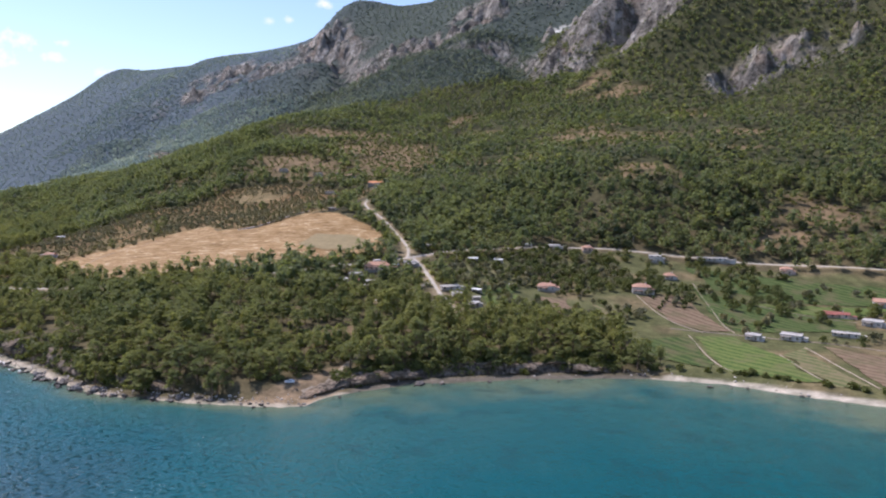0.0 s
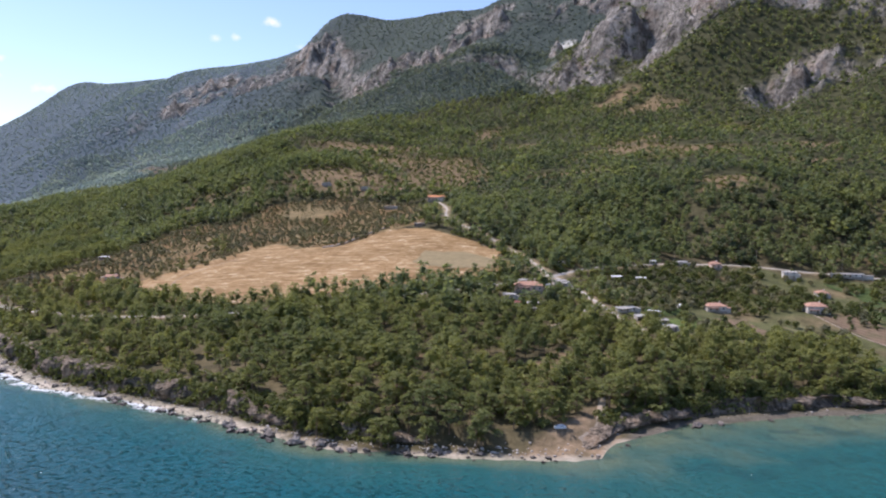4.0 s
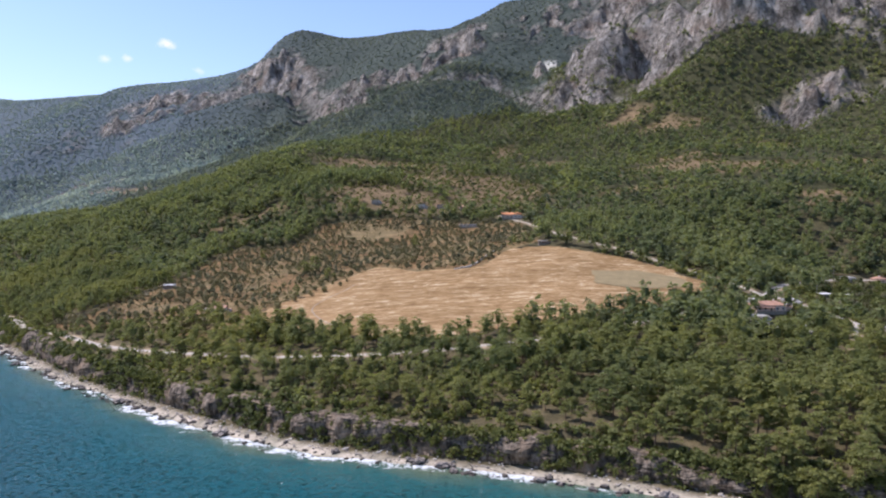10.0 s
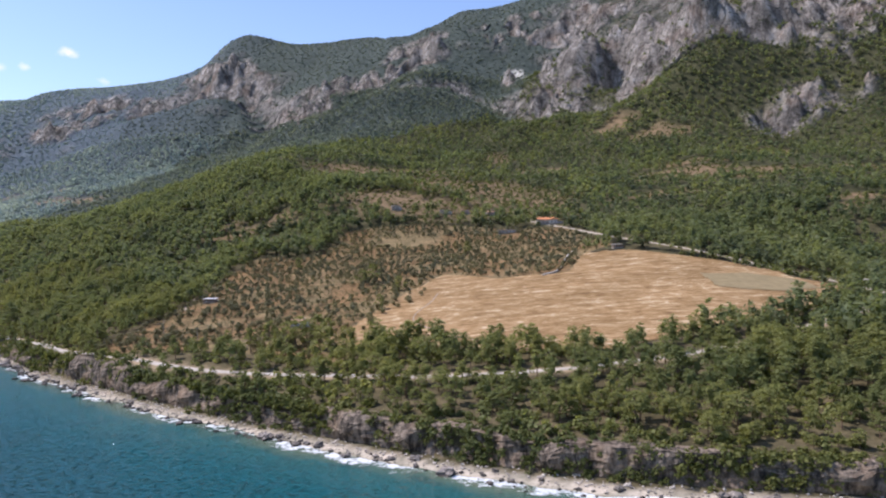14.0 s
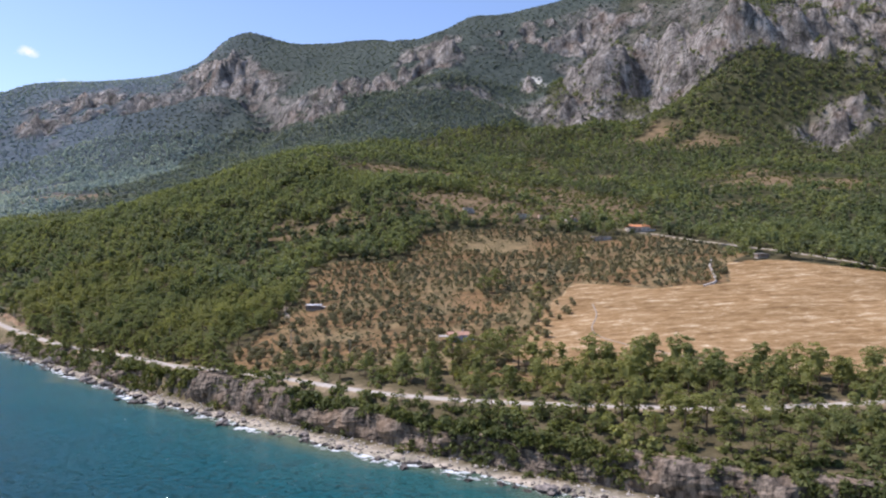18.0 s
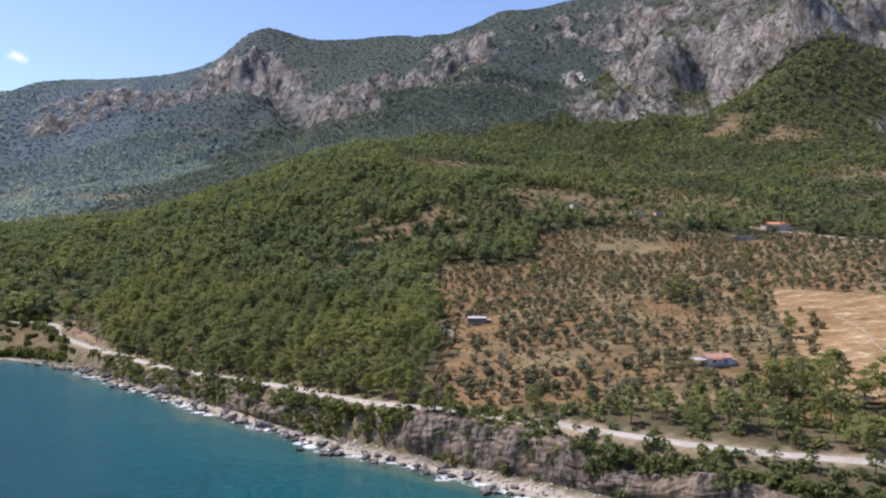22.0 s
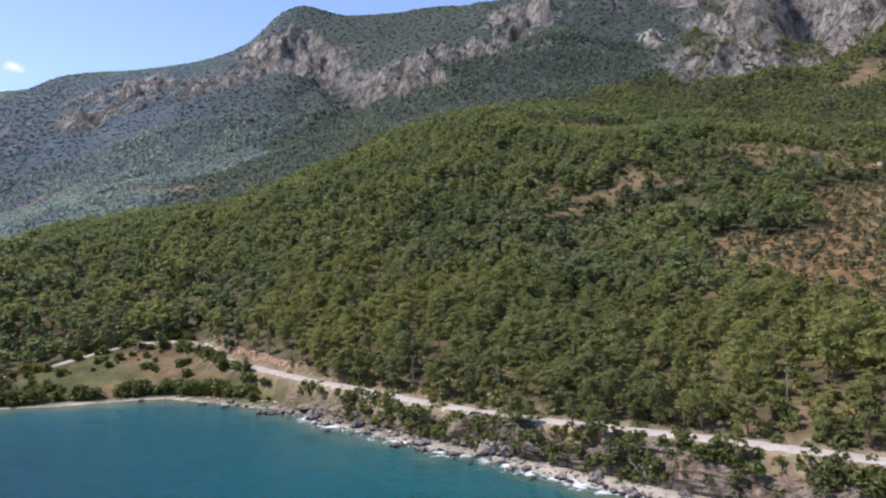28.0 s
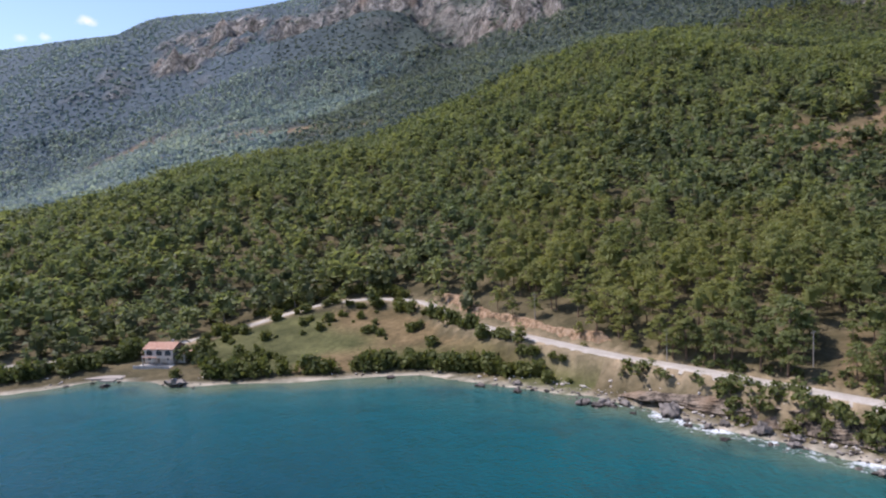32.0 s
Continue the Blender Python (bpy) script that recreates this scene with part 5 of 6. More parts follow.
g = g[(lattice(np.round(g[:, 0] * 5), np.round(g[:, 1] * 5), 2) > 0.27 + 0.45 * (ripple(*g.T, 40, 77) > 0.64) - 0.15 * (g[:, 1] > 580) + 0.9 * (np.hypot((g[:, 0] + 473) / 34, (g[:, 1] - 662) / 14) < 1)) & (reach(*g.T, HOUSE_XY)[0] > 9)]
g = g[np.argsort(inland(*g.T))]
olive = tagged(new("olive_tree"), "low grey-green olive tree with a short gnarled trunk", "tree", "olive grove")
part("trunk", together([tube((0, 0, -0.5), (0.1, 0.05, 0.9), 0.26, 0.2, 6), tube((0.1, 0.05, 0.85), (0.7, 0.3, 2.0), 0.15, 0.06, 5), tube((0.1, 0.05, 0.85), (-0.6, -0.2, 2.1), 0.15, 0.06, 5)]), BARK, olive)
part("crown", olive_pieces(5, 14, 22, 0.34), OLIVE, olive)
olive_b = tagged(new("olive_tree"), "broad grey-green olive tree with a short gnarled trunk", "tree", "olive grove")
part("trunk", together([tube((0, 0, -0.5), (-0.1, 0.1, 1.0), 0.28, 0.2, 6), tube((-0.1, 0.1, 0.95), (0.5, -0.5, 2.0), 0.15, 0.06, 5)]), BARK, olive_b)
part("crown", olive_pieces(6, 15, 22, 0.34), OLIVE, olive_b)
for k, (x, y) in enumerate(g[:280]):
    s = rng.uniform(0.5, 1.05)
    src = (olive, olive_b)[k % 2]
    if k < 2:
        src.matrix_basis = pose(x, y, float(ground_z(x, y)), 0, 0, rng.uniform(0, 360))
    else:
        copy_thing(src, Matrix.LocRotScale((x, y, float(ground_z(x, y))), Euler((0, 0, rng.uniform(0, 6.28))), (s, s, s * rng.uniform(0.8, 1.1))))
rest = g[280:]
edge = scatter(8.5, -510, -330, 350, 560, 43)
near_grove = np.min([np.where(inside(edge[:, 0] + a, edge[:, 1] + b, GROVE), 0, 1) for a, b in ((-16, 0), (-9, 9), (0, 14), (6, 6))], axis=0) == 0
edge = edge[inside(*edge.T, FIELD) & near_grove & (rng.uniform(0, 1, len(edge)) < 0.5)]
for x, y in edge[:18]:
    s = rng.uniform(0.5, 1.1)
    copy_thing((olive, olive_b)[int(-x) % 2], Matrix.LocRotScale((x, y, float(ground_z(x, y))), Euler((0, 0, x)), (s, s, s)))
stuff("olive_grove", joined("olive_grove", [olive_pieces(s, 8, 9, 0.55, True) for s in (51, 52, 53)], np.c_[rest, ground_z(*rest.T)], rng.uniform(0.5, 1.05, len(rest)),
      rng.uniform(0, 6.28, len(rest))), OLIVE, "grey-green olive trees higher up the grove", "olive grove")
for x, y, s in ((-595, 528, 1.0), (-501, 526, 0.95), (-493, 530, 1.15), (-479, 453, 1.0), (-473, 500, 0.85), (-560, 585, 0.9), (-430, 600, 0.9), (-515, 384, 1.35), (-507, 391, 1.25), (-522, 380, 1.05),
                (-509, 378, 1.3), (-500, 386, 1.2), (-530, 376, 0.9), (-497, 377, 1.0)):
    copy_thing(shore_pines[int(-x) % 4], Matrix.LocRotScale((x, y, float(ground_z(x, y))), Euler((0, 0, x)), (s, s, s * 1.15)))

# Gardens, hedges and orchard trees on the farm land.
g = scatter(9.0, -170, 240, 330, 580, 37)
mask = inside(*g.T, FARM) & open_ground(*g.T)
hedge = ripple(*g.T, 34, 78) * 0.7 + ripple(*g.T, 11, 79) * 0.3
west = np.clip((-20 - g[:, 0]) / 60, 0, 1) * np.clip((g[:, 1] - 380) / 50, 0, 1)
g = g[mask & (hedge > 0.50 - 0.26 * west) & ((g[:, 1] > 404) | (g[:, 0] < -25) | (hedge > 0.66))]
orchard = tagged(new("orchard_tree"), "round dark green orchard tree", "tree", "orchard trees")
part("trunk", together([tube((0, 0, -0.5), (0.1, 0, 1.6), 0.2, 0.12, 6)]), BARK, orchard)
part("crown", together([leaves(np.random.default_rng(8), 16, 22, 2.6, 3.6, 1.2, 0.42, 0.7, full=0.3)]), SHRUB, orchard)
g = np.vstack([g, [(-930, 582), (-952, 588), (-956, 592), (-928, 590)]])
for k, (x, y) in enumerate(g[-300:]):
    s = rng.uniform(0.6, 1.35)
    if k:
        copy_thing(orchard, Matrix.LocRotScale((x, y, float(ground_z(x, y))), Euler((0, 0, rng.uniform(0, 6.28))), (s, s, s * rng.uniform(0.8, 1.15))))
    else:
        orchard.matrix_basis = pose(x, y, float(ground_z(x, y)))

g = scatter(6.2, -175, 250, 330, 582, 41)
lines = np.minimum(np.abs(((g[:, 0] * 0.5 + g[:, 1]) % 46) - 23), np.abs(((g[:, 0] - 0.4 * g[:, 1]) % 58) - 29))
g = g[inside(*g.T, FARM) & (at_grid(ROAD_GAP, *g.T) > 2.5) & (reach(*g.T, HOUSE_XY)[0] > 7) & (reach(*g.T, SHED_XY)[0] > 4.5) & ((g[:, 0] < -45) & (ripple(*g.T, 26, 93) > 0.36) | (lines < 3.2) & (ripple(*g.T, 20, 94) > 0.42))
      & ((g[:, 1] > 402) | (g[:, 0] < -42)) & ~inside(*g.T, [(-101, 420), (-82, 430), (-73, 398), (-82, 386)])]
half = len(g) // 2
g = g[np.random.default_rng(15).permutation(len(g))]
for batch, material, name, label in ((g[:half], OLIVE, "garden_olives", "grey-green olive trees and hedges between the gardens"), (g[half:], SHRUB, "hedgerows", "dark green hedgerow trees round the farm plots")):
    stuff(name, joined(name, [olive_pieces(s, 12, 13, 0.46, True) for s in (54, 55, 56)], np.c_[batch, ground_z(*batch.T)], rng.uniform(0.6, 1.45, len(batch)),
          rng.uniform(0, 6.28, len(batch))), material, label, "trees")

# Shrubs on the bay meadow, the road verge and the cliff.
shrub = new("shrub", solid("shrub", *together([leaves(np.random.default_rng(9), 14, 24, 1.5, 1.5, 0.15, 0.27, 0.7, full=0.2)]), False))
shrub.data.materials.append(SHRUB)
tagged(shrub, "low rounded dark green shrub", "shrub", "shrubs")
sx = []
r = np.random.default_rng(12)
for p in along([(-928, 567), (-915, 566), (-897, 568), (-868, 572), (-845, 574), (-815, 557)], 2.2):
    if r.uniform() < 0.85:
        sx.append((*(p + r.normal(0, 1.0, 2)), r.uniform(1.2, 2.2)))
for p in along([(-935, 612), (-915, 622), (-890, 629), (-860, 620), (-848, 604), (-832, 580), (-806, 556)], 3.0):
    if r.uniform() < 0.8:
        sx.append((*(p + r.normal(0, 1.2, 2)), r.uniform(0.7, 1.7)))
for p in along([(-60, 330), (-20, 331), (10, 337), (64, 327), (125, 319)], 3.2):
    if r.uniform() < 0.55:
        sx.append((*(p + r.normal(0, 1.2, 2)), r.uniform(0.5, 1.5)))
for p in along([(-926, 634), (-905, 640), (-880, 641), (-862, 634)], 4.0):
    sx.append((*(p + r.normal(0, 1.0, 2)), r.uniform(0.8, 1.8)))
for p in along([(-1004, 556), (-985, 561), (-968, 572), (-958, 584), (-952, 592)], 2.0):
    sx.append((*(p + r.normal(0, 1.6, 2)), r.uniform(1.2, 2.4)))
for _ in range(330):
    x, y = r.uniform(-935, -780), r.uniform(530, 625)
    if inside(x, y, BAY_MEADOW) and ripple(np.float64(x), np.float64(y), 17, 96) > 0.42:
        sx.append((x, y, r.uniform(0.35, 1.35)))
cl = along([q for q in COAST if -830 < q[0] < -20], 2.4)
cs = np.gradient(cl, axis=0)
cs = np.stack([cs[:, 1], -cs[:, 0]], -1) / np.hypot(*cs.T)[:, None]
for p, w in zip(cl, cs):
    for _ in range(3):
        if r.uniform() < (0.4 if p[0] > -620 else 0.14) and not (-240 < p[0] < -140):
            q = p + w * r.choice([r.uniform(5.0, 8.0), r.uniform(16, 21), r.uniform(16, 21)], p=[0.1, 0.45, 0.45]) + r.normal(0, 0.8, 2)
            sx.append((*q, r.uniform(0.6, 1.4)))
vg = along(ROAD, 5.0)
for p in vg[(vg[:, 0] > -800) & (vg[:, 0] < -200)]:
    if r.uniform() < 0.5:
        sx.append((p[0] + r.choice([-1, 1]) * 2.5, p[1] + r.choice([-6, 6]) * r.uniform(0.9, 1.4), r.uniform(0.5, 1.2)))
sx = [q for q in sx if inland(q[0], q[1]) > 5]
for k, (x, y, s) in enumerate(sx[:300]):
    m = Matrix.LocRotScale((x, y, float(ground_z(x, y)) - 0.1), Euler((0, 0, r.uniform(0, 6.28))), (s, s, s * r.uniform(0.7, 1.1)))
    if k:
        copy_thing(shrub, m)
    else:
        shrub.matrix_basis = m
more = np.array(sx[300:] + [(0, 0, 1)])[:-1]
face = []
for p, w in zip(cl, cs):
    for _ in range(3):
        rim = p + w * 16
        top = float(ground_z(rim[0], rim[1]))
        if top > 4 and not (-215 < p[0] < -140):
            up = r.uniform(0.05, 1.0)
            foot, lean = (8.0, 2.4) if p[0] > -650 else (5.0, 3.2)
            thick = float(ripple(p[0], p[1], 22, 95))
            if r.uniform() < 0.85 * np.clip(2.6 * thick - (0.8 if p[0] < -665 else 0.3 if p[0] < -560 else 0.5 if p[0] < -430 else 0.2), 0.08, 1):
                face.append((*(p + w * (foot - 0.2 + lean * up) + r.normal(0, 0.4, 2)), up * top * 0.9, r.uniform(0.7, 1.7)))
            if r.uniform() < (0.32 if p[0] < -665 else 0.92):
                face.append((*(p + w * r.uniform(foot + lean - 0.4, foot + lean + 5.5)), top * 0.85, r.uniform(0.7, 1.9)))
face = np.array(face)
stuff("cliff_scrub", joined("cliff_scrub", [leaves(np.random.default_rng(s), 10, 9, 1.5, 1.6, -0.4, 0.36, 0.7, full=0.2) for s in (63, 64, 65)], face[:, :3], face[:, 3],
      rng.uniform(0, 6.28, len(face))), SHRUB, "dark green scrub clinging to the sea cliff", "scrub")
scrub_xy = scatter(5.0, -1000, 250, 240, 1150, 38)
c2 = clearing(*scrub_xy.T)
scrub_xy = scrub_xy[(c2 > 0.2) & open_ground(*scrub_xy.T) & (lattice(np.round(scrub_xy[:, 0] * 9), np.round(scrub_xy[:, 1] * 9), 3) > 0.38)]
tufts = scatter(3.6, -640, -320, 350, 730, 40)
tufts = tufts[inside(*tufts.T, GROVE) & (at_grid(ROAD_GAP, *tufts.T) > 1.5) & (ripple(*tufts.T, 18, 92) > 0.3)]
stuff("dry_tufts", joined("dry_tufts", [leaves(np.random.default_rng(s), 4, 4, 0.9, 0.6, 0.05, 0.36, 0.7, full=0.2) for s in (71, 72)], np.c_[tufts, ground_z(*tufts.T)],
      rng.uniform(0.4, 1.3, len(tufts)), rng.uniform(0, 6.28, len(tufts))), OLIVE, "low weeds and dry tufts between the olive trees", "weeds")
spread = np.vstack([more[:, :2], scrub_xy])
stuff("scrub", joined("scrub", [leaves(np.random.default_rng(s), 7, 5, 1.5, 1.4, 0.15, 0.6, 0.7, full=0.2) for s in (61, 62)], np.c_[spread, ground_z(*spread.T)],
      np.r_[more[:, 2], rng.uniform(0.5, 1.4, len(scrub_xy))], rng.uniform(0, 6.28, len(spread))), SHRUB, "low scrub on bare patches of the slope", "scrub")

# Boulders and stones on the shore.
line = along([q for q in COAST if -990 < q[0] < 120], 1.0)
side = np.gradient(line, axis=0)
side = np.stack([side[:, 1], -side[:, 0]], -1) / np.hypot(*side.T)[:, None]
rough = np.clip((-150 - line[:, 0]) / 40, 0.08, 1) * np.clip((line[:, 0] + 840) / 30, 0.08, 1)
blocks = [lump((1, 0.8, 0.6), 0.75, s, 4) for s in (1, 2, 3, 4, 5)]
meshes = [solid("boulder", c, f, False) for c, f in blocks]
for me in meshes:
    me.materials.append(STONE)
r = np.random.default_rng(14)
big = r.choice(len(line), 290, p=rough / rough.sum(), replace=False)
stones = [(*(line[i] + side[i] * r.normal(-0.6, 2.2)), abs(r.normal(0, 0.75)) + 0.55) for i in big]
stones += [(-733, 481, 3.4), (-729, 478, 2.8), (-737, 486, 2.6), (-741, 489, 2.0), (-726, 480, 2.2), (-676, 424, 2.4), (-240, 214, 2.4), (-250, 213, 2.8), (-262, 217, 2.2)]
for k, (x, y, s) in enumerate(stones):
    ob = tagged(new("boulder", meshes[k % 5]), "grey weathered boulder washed by the surf", "rock", "shore boulders")
    ob.matrix_basis = Matrix.LocRotScale((x, y, max(float(ground_z(x, y)), -0.3) + 0.15 * s), Euler((r.uniform(-0.3, 0.3), r.uniform(-0.3, 0.3), r.uniform(0, 6.28))), (s, s, s))
n = 2600
i = r.choice(len(line), n, p=(rough + 0.12) / (rough + 0.12).sum())
off = r.normal(3.2, 3.4, n)
p = line[i] + side[i] * off[:, None] + r.normal(0, 0.5, (n, 2))
sz = np.abs(r.normal(0, 0.26, n)) + 0.16
me = joined("shore_stones", [lump((1, 0.85, 0.6), 0.6, s, 2) for s in (6, 7, 8)], np.c_[p, np.maximum(ground_z(*p.T), -0.15) + 0.1], sz, r.uniform(0, 6.28, n))
stuff("shore_stones", me, PEBBLE, "pale stones and pebbles strewn along the waterline", "stones")


# ---- buildings, poles, car ----
def box_mesh(x0, x1, y0, y1, z0, z1):
    co = np.array([(x, y, z) for z in (z0, z1) for y in (y0, y1) for x in (x0, x1)], float)
    return co, np.array([(0, 2, 3, 1), (4, 5, 7, 6), (0, 1, 5, 4), (2, 6, 7, 3), (0, 4, 6, 2), (1, 3, 7, 5)])


def roof_mesh(kind, w, l, z, rise, over=0.45, thick=0.18):
    """A roof solid: eaves rectangle, ridge along x; hip pulls the ridge ends in."""
    a, b = w / 2 + over, l / 2 + over
    k = (a - b * 0.85) if kind == "hip" else a
    k = max(k, 0.3)
    lo = [(-a, -b, z), (a, -b, z), (a, b, z), (-a, b, z)]
    co, fa = [], []
    for dz in (0.0, thick):
        co += [(x, y, zz + dz) for x, y, zz in lo] + [(-k, 0, z + rise + dz), (k, 0, z + rise + dz)]
    for s, flip in ((6, False), (0, True)):
        f = [(0, 1, 5, 4), (2, 3, 4, 5), (1, 2, 5, 5), (3, 0, 4, 4)]
        fa += [tuple(s + v for v in (q[::-1] if flip else q)) for q in f]
    fa += [(0, 1, 7, 6), (1, 2, 8, 7), (2, 3, 9, 8), (3, 0, 6, 9)]
    bm = bmesh.new()
    vs = [bm.verts.new(c) for c in co]
    for f in fa:
        f = list(dict.fromkeys(f))
        bm.faces.new([vs[v] for v in f])
    bmesh.ops.recalc_face_normals(bm, faces=bm.faces)
    me = bpy.data.meshes.new("roof")
    bm.to_mesh(me)
    bm.free()
    return me


def window(parent, x, y, z, w, h, axis):
    """A framed window on a wall that faces along -y (axis 0) or x (axis 1)."""
    def slab(u, v, c0, c1, d0, d1):
        return box_mesh(x + u, x + v, y + d0, y + d1, z + c0, z + c1) if axis == 0 else box_mesh(x + d0, x + d1, y + u, y + v, z + c0, z + c1)
    e = -1 if axis == 0 else 1
    lo, hi = sorted((e * 0.05, -e * 0.05))
    win = part("window", slab(-w / 2, w / 2, 0, h, lo * 0.6, hi * 0.6), GLASS, parent, "dark window pane")
    rim = [slab(-w / 2 - 0.09, w / 2 + 0.09, -0.12, 0, lo * 2.2, hi * 2.2), slab(-w / 2 - 0.09, w / 2 + 0.09, h, h + 0.09, lo * 1.6, hi * 1.6),
           slab(-w / 2 - 0.09, -w / 2, 0, h, lo * 1.6, hi * 1.6), slab(w / 2, w / 2 + 0.09, 0, h, lo * 1.6, hi * 1.6), slab(-0.03, 0.03, 0, h, lo * 1.3, hi * 1.3)]
    part("frame", together(rim), TRIM, win)


def house(x, y, w, l, h, turn, roof, walls, tiles, label):
    z = min(float(ground_z(x + a * w / 2, y + b * l / 2)) for a in (-1, 1) for b in (-1, 1))
    top = max(float(ground_z(x + a * w / 2, y + b * l / 2)) for a in (-1, 1) for b in (-1, 1))
    up = max(0.0, top - z) * 0.6
    base = tagged(new("house"), label, "house", "houses")
    part("wall", box_mesh(-w / 2, w / 2, -l / 2, l / 2, -0.6, h + up), walls, base)
    part("plinth", box_mesh(-w / 2 - 0.08, w / 2 + 0.08, -l / 2 - 0.08, l / 2 + 0.08, -0.7, up + 0.35), CONCRETE, base)
    if roof == "flat":
        part("roof", together([box_mesh(-w / 2 - 0.35, w / 2 + 0.35, -l / 2 - 0.35, l / 2 + 0.35, h + up, h + up + 0.22),
                               box_mesh(-w / 2 - 0.3, w / 2 + 0.3, l / 2 + 0.1, l / 2 + 0.3, h + up + 0.2, h + up + 0.5)]), tiles, base)
    else:
        part("roof", roof_mesh(roof, w, l, h + up, l * 0.24), tiles, base)
        if roof == "gable":
            for e in (-1, 1):
                bm = bmesh.new()
                vs = [bm.verts.new((e * (w / 2 - d), yy, h + up + zz)) for d in (0.0, 0.2) for yy, zz in ((-l / 2, 0), (l / 2, 0), (0, l * 0.22))]
                for f in ((0, 1, 2), (3, 5, 4), (0, 3, 4, 1), (1, 4, 5, 2), (2, 5, 3, 0)):
                    bm.faces.new([vs[v] for v in f])
                bmesh.ops.recalc_face_normals(bm, faces=bm.faces)
                me = bpy.data.meshes.new("gable")
                bm.to_mesh(me)
                bm.free()
                part("gable", me, walls, base)
        part("chimney", box_mesh(w * 0.22, w * 0.22 + 0.6, l * 0.1, l * 0.1 + 0.6, h + up + 0.4, h + up + l * 0.24 + 0.9), WHITE, base)
    part("annex", box_mesh(w / 2 - 0.1, w / 2 + w * 0.28, -l * 0.2, l * 0.42, -0.6, h * 0.62 + up), walls, base)
    part("annex_roof", box_mesh(w / 2 - 0.1, w / 2 + w * 0.28 + 0.25, -l * 0.2 - 0.25, l * 0.42 + 0.25, h * 0.62 + up, h * 0.62 + up + 0.16), tiles, base)
    part("porch_roof", box_mesh(-w * 0.45, w * 0.05, -l / 2 - 2.2, -l / 2 - 0.07, up + 2.35, up + 2.47), tiles if roof != "flat" else CONCRETE, base)
    for u in (-w * 0.43, w * 0.03):
        part("post", box_mesh(u - 0.07, u + 0.07, -l / 2 - 2.1, -l / 2 - 1.96, -0.6, up + 2.35), WOOD, base)
    floors = 2 if h > 4.4 else 1
    for f in range(floors):
        zz = up + 1.0 + f * 2.75
        count = max(2, int(w / 3.2))
        for k in range(count):
            wx = -w / 2 + (k + 0.5) * w / count
            if f == 0 and k == count // 2:
                door = part("door", box_mesh(wx - 0.5, wx + 0.5, -l / 2 - 0.06, -l / 2 + 0.02, up, up + 2.05), WOOD, base)
                part("handle", box_mesh(wx + 0.34, wx + 0.42, -l / 2 - 0.12, -l / 2 - 0.06, up + 0.95, up + 1.08), STEEL, door)
            else:
                window(base, wx, -l / 2, zz, 1.1, 1.15, 0)
        for k in range(2):
            window(base, w / 2, (k - 0.5) * l * 0.45, zz, 1.0, 1.15, 1)
    base.matrix_basis = pose(x, y, z, 0, 0, turn)
    return base


made = [house(*h) for h in HOUSES]
# the seaside house has a shaded balcony and a white terrace wall
seaside = made[-1]
for u in (-3.4, 0.2, 3.4):
    part("window", box_mesh(u - 1.05, u + 1.05, -3.62, -3.5, 3.0, 4.5), GLASS, seaside, "wide dark glazed opening")
part("balcony", together([box_mesh(-5.2, 5.2, -5.2, -3.5, 2.55, 2.72), box_mesh(-5.2, 5.2, -5.2, -5.05, 2.72, 3.25)]), WHITE, seaside)
for u in (-5.0, -1.7, 1.7, 4.9):
    part("post", box_mesh(u - 0.1, u + 0.1, -5.18, -4.98, -0.4, 2.55), WHITE, seaside)
part("terrace", together([box_mesh(-6.5, 6.5, -8.2, -3.6, -0.9, 0.05), box_mesh(-6.5, 6.5, -8.2, -8.0, 0.05, 0.7)]), FLATROOF, seaside)
# the cottage in the grove has a white lean-to roof
part("lean_to", together([box_mesh(-8.6, -4.4, -2.8, 2.8, 2.35, 2.5), box_mesh(-8.5, -8.35, -2.7, -2.55, -0.5, 2.4), box_mesh(-8.5, -8.35, 2.55, 2.7, -0.5, 2.4)]), FLATROOF, made[22])



def shed(x, y, w, l, h, turn, sheet, label):
    """An open lean-to: sloping sheet roof on posts, a back wall and a stack of crates."""
    base = tagged(new("shed"), label, "shed", "garden sheds")
    co, fa = box_mesh(-w / 2, w / 2, -l / 2, l / 2, h, h + 0.1)
    co[:, 2] += 0.12 * (co[:, 1] + l / 2)
    part("roof", (co, fa), sheet, base)
    part("back_wall", box_mesh(-w / 2 + 0.2, w / 2 - 0.2, l / 2 - 0.4, l / 2 - 0.2, -0.8, h + 0.1 * l), WHITE, base)
    part("side_wall", box_mesh(-w / 2 + 0.2, -w / 2 + 0.4, -l / 2 + 0.6, l / 2 - 0.4, -0.8, h - 0.1), WHITE, base)
    for u in (-1, 1):
        part("post", box_mesh(u * (w / 2 - 0.3) - 0.08, u * (w / 2 - 0.3) + 0.08, -l / 2 + 0.2, -l / 2 + 0.36, -0.8, h), WOOD, base)
    part("crate", box_mesh(w * 0.1, w * 0.1 + 1.1, l * 0.05, l * 0.05 + 0.9, -0.3, 0.9), WOOD, base)
    base.matrix_basis = pose(x, y, float(ground_z(x, y)), 0, 0, turn)


for x, y, w, l, turn, sheet, label in SHEDS:
    shed(x, y, w, l, 2.3, turn, sheet, label)

# A bare-earth platform by the shore, made as a plain concrete-coloured slab.
quay = new("quay", solid("quay", *together([box_mesh(-958, -945, 568.5, 572.5, -1.0, 0.6), box_mesh(-951, -946.5, 566.5, 568.6, -1.0, 0.4)]), False))
quay.data.materials.append(CONCRETE)
tagged(quay, "low tan platform of bare earth by the seaside house, built as a slab", "quay", kind="structure")

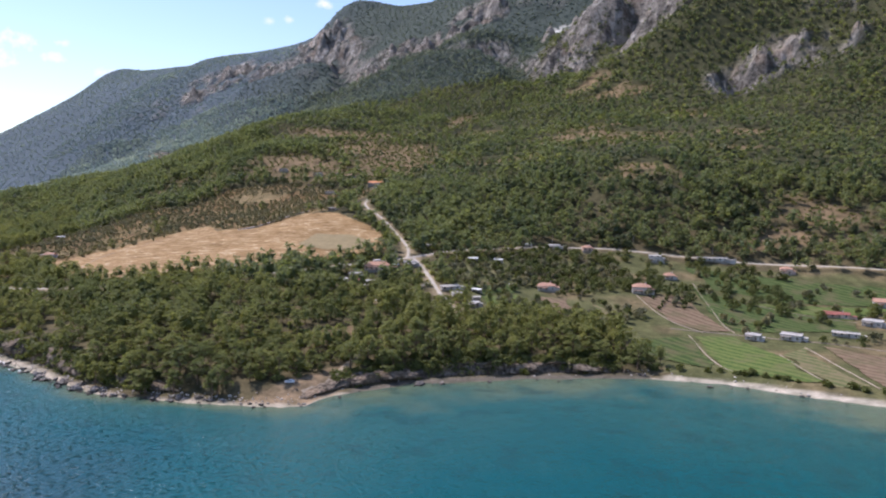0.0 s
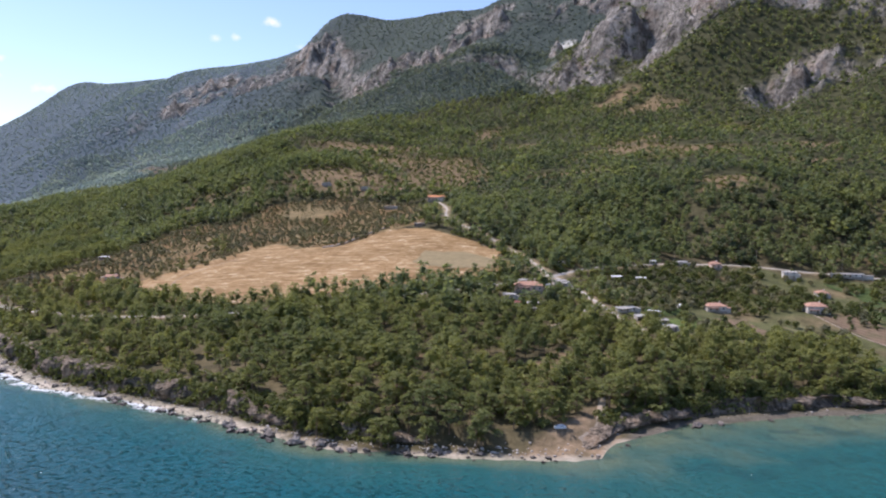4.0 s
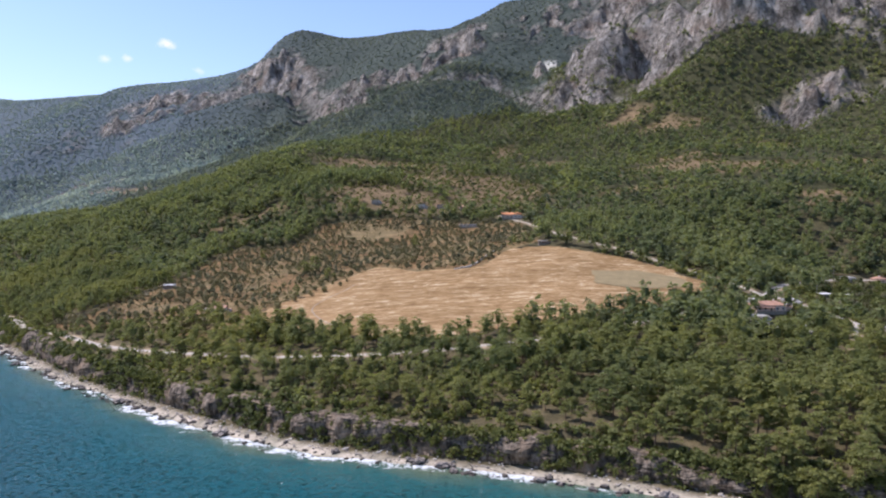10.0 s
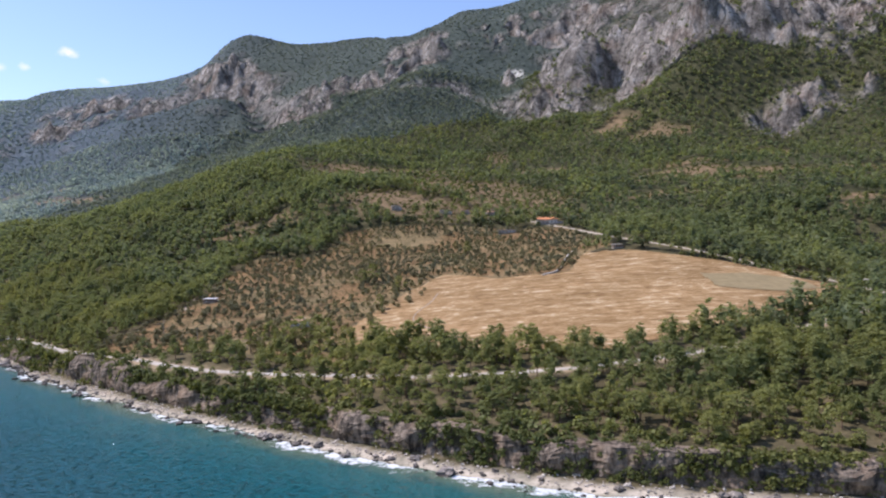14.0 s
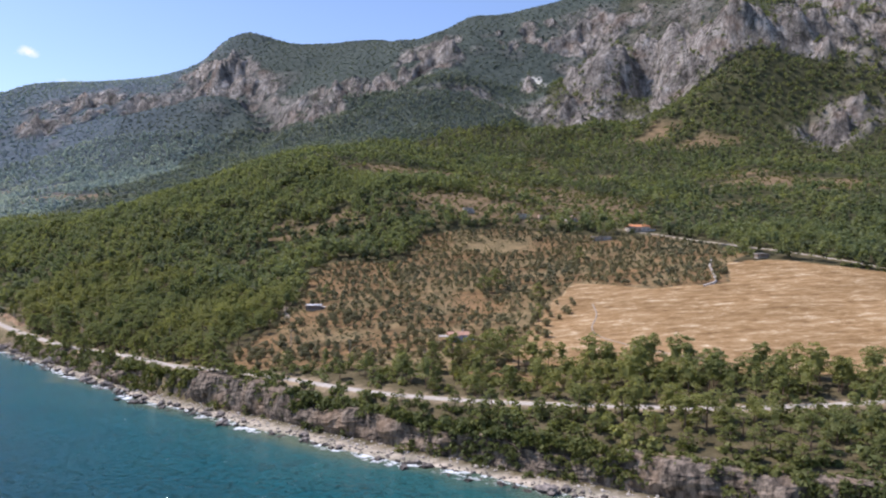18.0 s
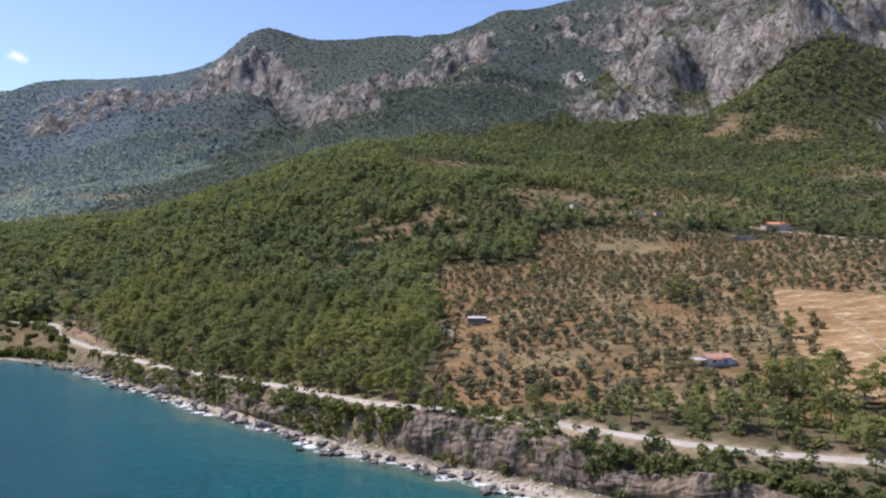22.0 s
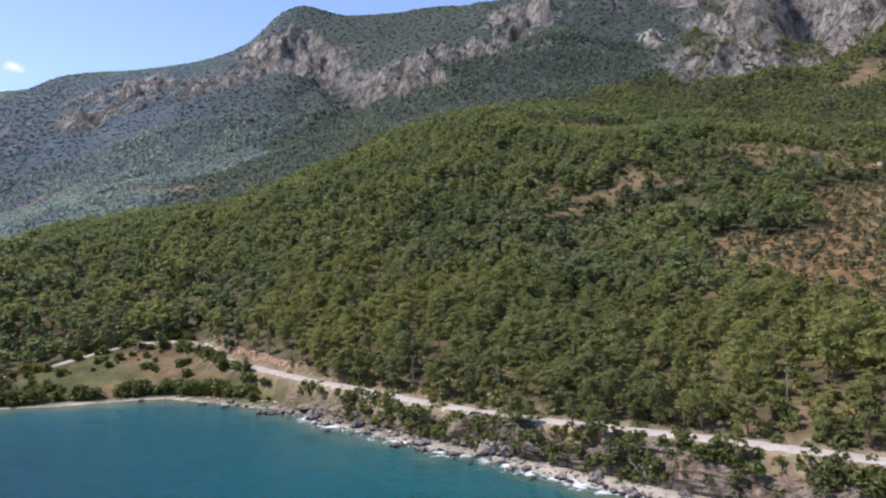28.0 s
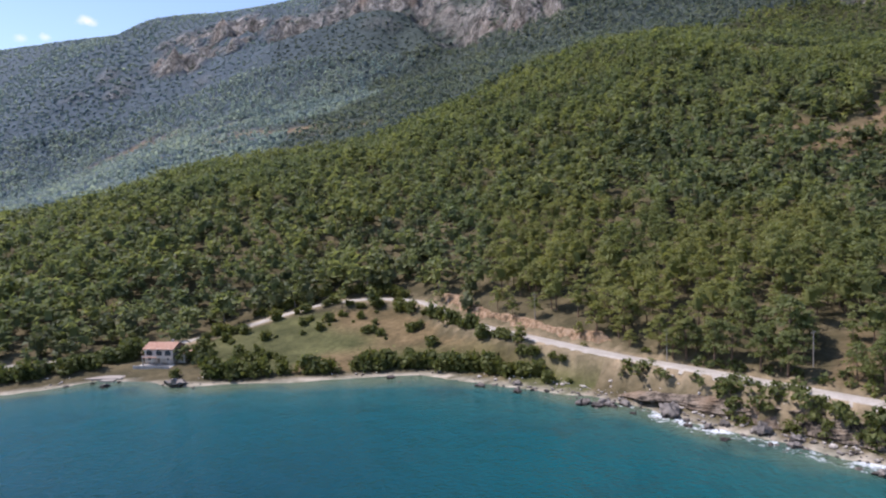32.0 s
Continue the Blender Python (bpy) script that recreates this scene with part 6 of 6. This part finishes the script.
rubble = along([(-352, 562), (-360, 545), (-364, 530), (-371, 503), (-382, 496)], 1.1)
wall_stones = [lump((0.75, 0.5, 0.45), 0.4, s, 2) for s in (11, 12)]
stone_wall = tagged(new("stone_wall"), "low dry-stone wall between the olive grove and the stubble", "wall")
for k, (x, y) in enumerate(rubble):
    for c in range(2):
        ob = part("stone", wall_stones[(k + c) % 2], PEBBLE, stone_wall)
        ob.matrix_basis = pose(x + rng.normal(0, 0.12), y + rng.normal(0, 0.12), float(ground_z(x, y)) + 0.3 + 0.55 * c, 0, 0, rng.uniform(0, 360))

pole = tagged(new("utility_pole"), "grey wooden utility pole with a crossarm", "pole", "utility poles")
part("post", together([tube((0, 0, -0.8), (0, 0, 8.6), 0.17, 0.11, 8)]), CONCRETE, pole)
part("crossarm", box_mesh(-0.95, 0.95, -0.06, 0.06, 8.0, 8.14), WOOD, pole)
for u in (-0.85, 0.0, 0.85):
    part("insulator", together([tube((u, 0, 8.14), (u, 0, 8.4), 0.06, 0.04, 6)]), TRIM, pole)
for k, (x, y) in enumerate(((-783, 546), (-754, 528), (-728, 504), (-700, 484), (-663, 463), (-594, 425), (-564, 397), (-533, 380), (-936, 630), (-909, 637), (-879, 638), (-850, 633),
                            (-815, 585), (-165, 452), (-120, 552), (-60, 582), (0, 589), (60, 592))):
    m = pose(x, y, float(ground_z(x, y)), 0, 0, 35)
    if k:
        copy_thing(pole, m)
    else:
        pole.matrix_basis = m

car = tagged(new("car"), "small white car parked under pines on the headland", "car")
bm = bmesh.new()
prof = [(-2.0, 0.35), (-2.05, 0.75), (-1.75, 0.92), (-0.85, 0.98), (-0.35, 1.42), (1.05, 1.45), (1.75, 1.0), (2.0, 0.9), (2.05, 0.4)]
for e in (-0.8, 0.8):
    [bm.verts.new((u, e * (0.86 if v > 1.2 else 1.0), v)) for u, v in prof]
bm.verts.ensure_lookup_table()
n = len(prof)
bm.faces.new(bm.verts[:n]), bm.faces.new(bm.verts[n:])
for k in range(n):
    bm.faces.new([bm.verts[k], bm.verts[(k + 1) % n], bm.verts[n + (k + 1) % n], bm.verts[n + k]])
bmesh.ops.recalc_face_normals(bm, faces=bm.faces)
me = bpy.data.meshes.new("body")
bm.to_mesh(me)
bm.free()
part("body", me, CARPAINT, car)
for e in (-1, 1):
    part("window", box_mesh(-0.35, 1.1, e * 0.72, e * 0.765, 1.02, 1.34) if e > 0 else box_mesh(-0.35, 1.1, -0.765, -0.72, 1.02, 1.34), GLASS, car)
    for u in (-1.25, 1.25):
        w = part("wheel", together([tube((u, e * 0.62, 0.32), (u, e * 0.84, 0.32), 0.32, 0.32, 12)]), RUBBER, car)
        part("hub", together([tube((u, e * 0.80, 0.32), (u, e * 0.86, 0.32), 0.18, 0.10, 8)]), STEEL, w)
car.matrix_basis = pose(-163, 243, float(ground_z(-163, 243)), 0, 0, 20)
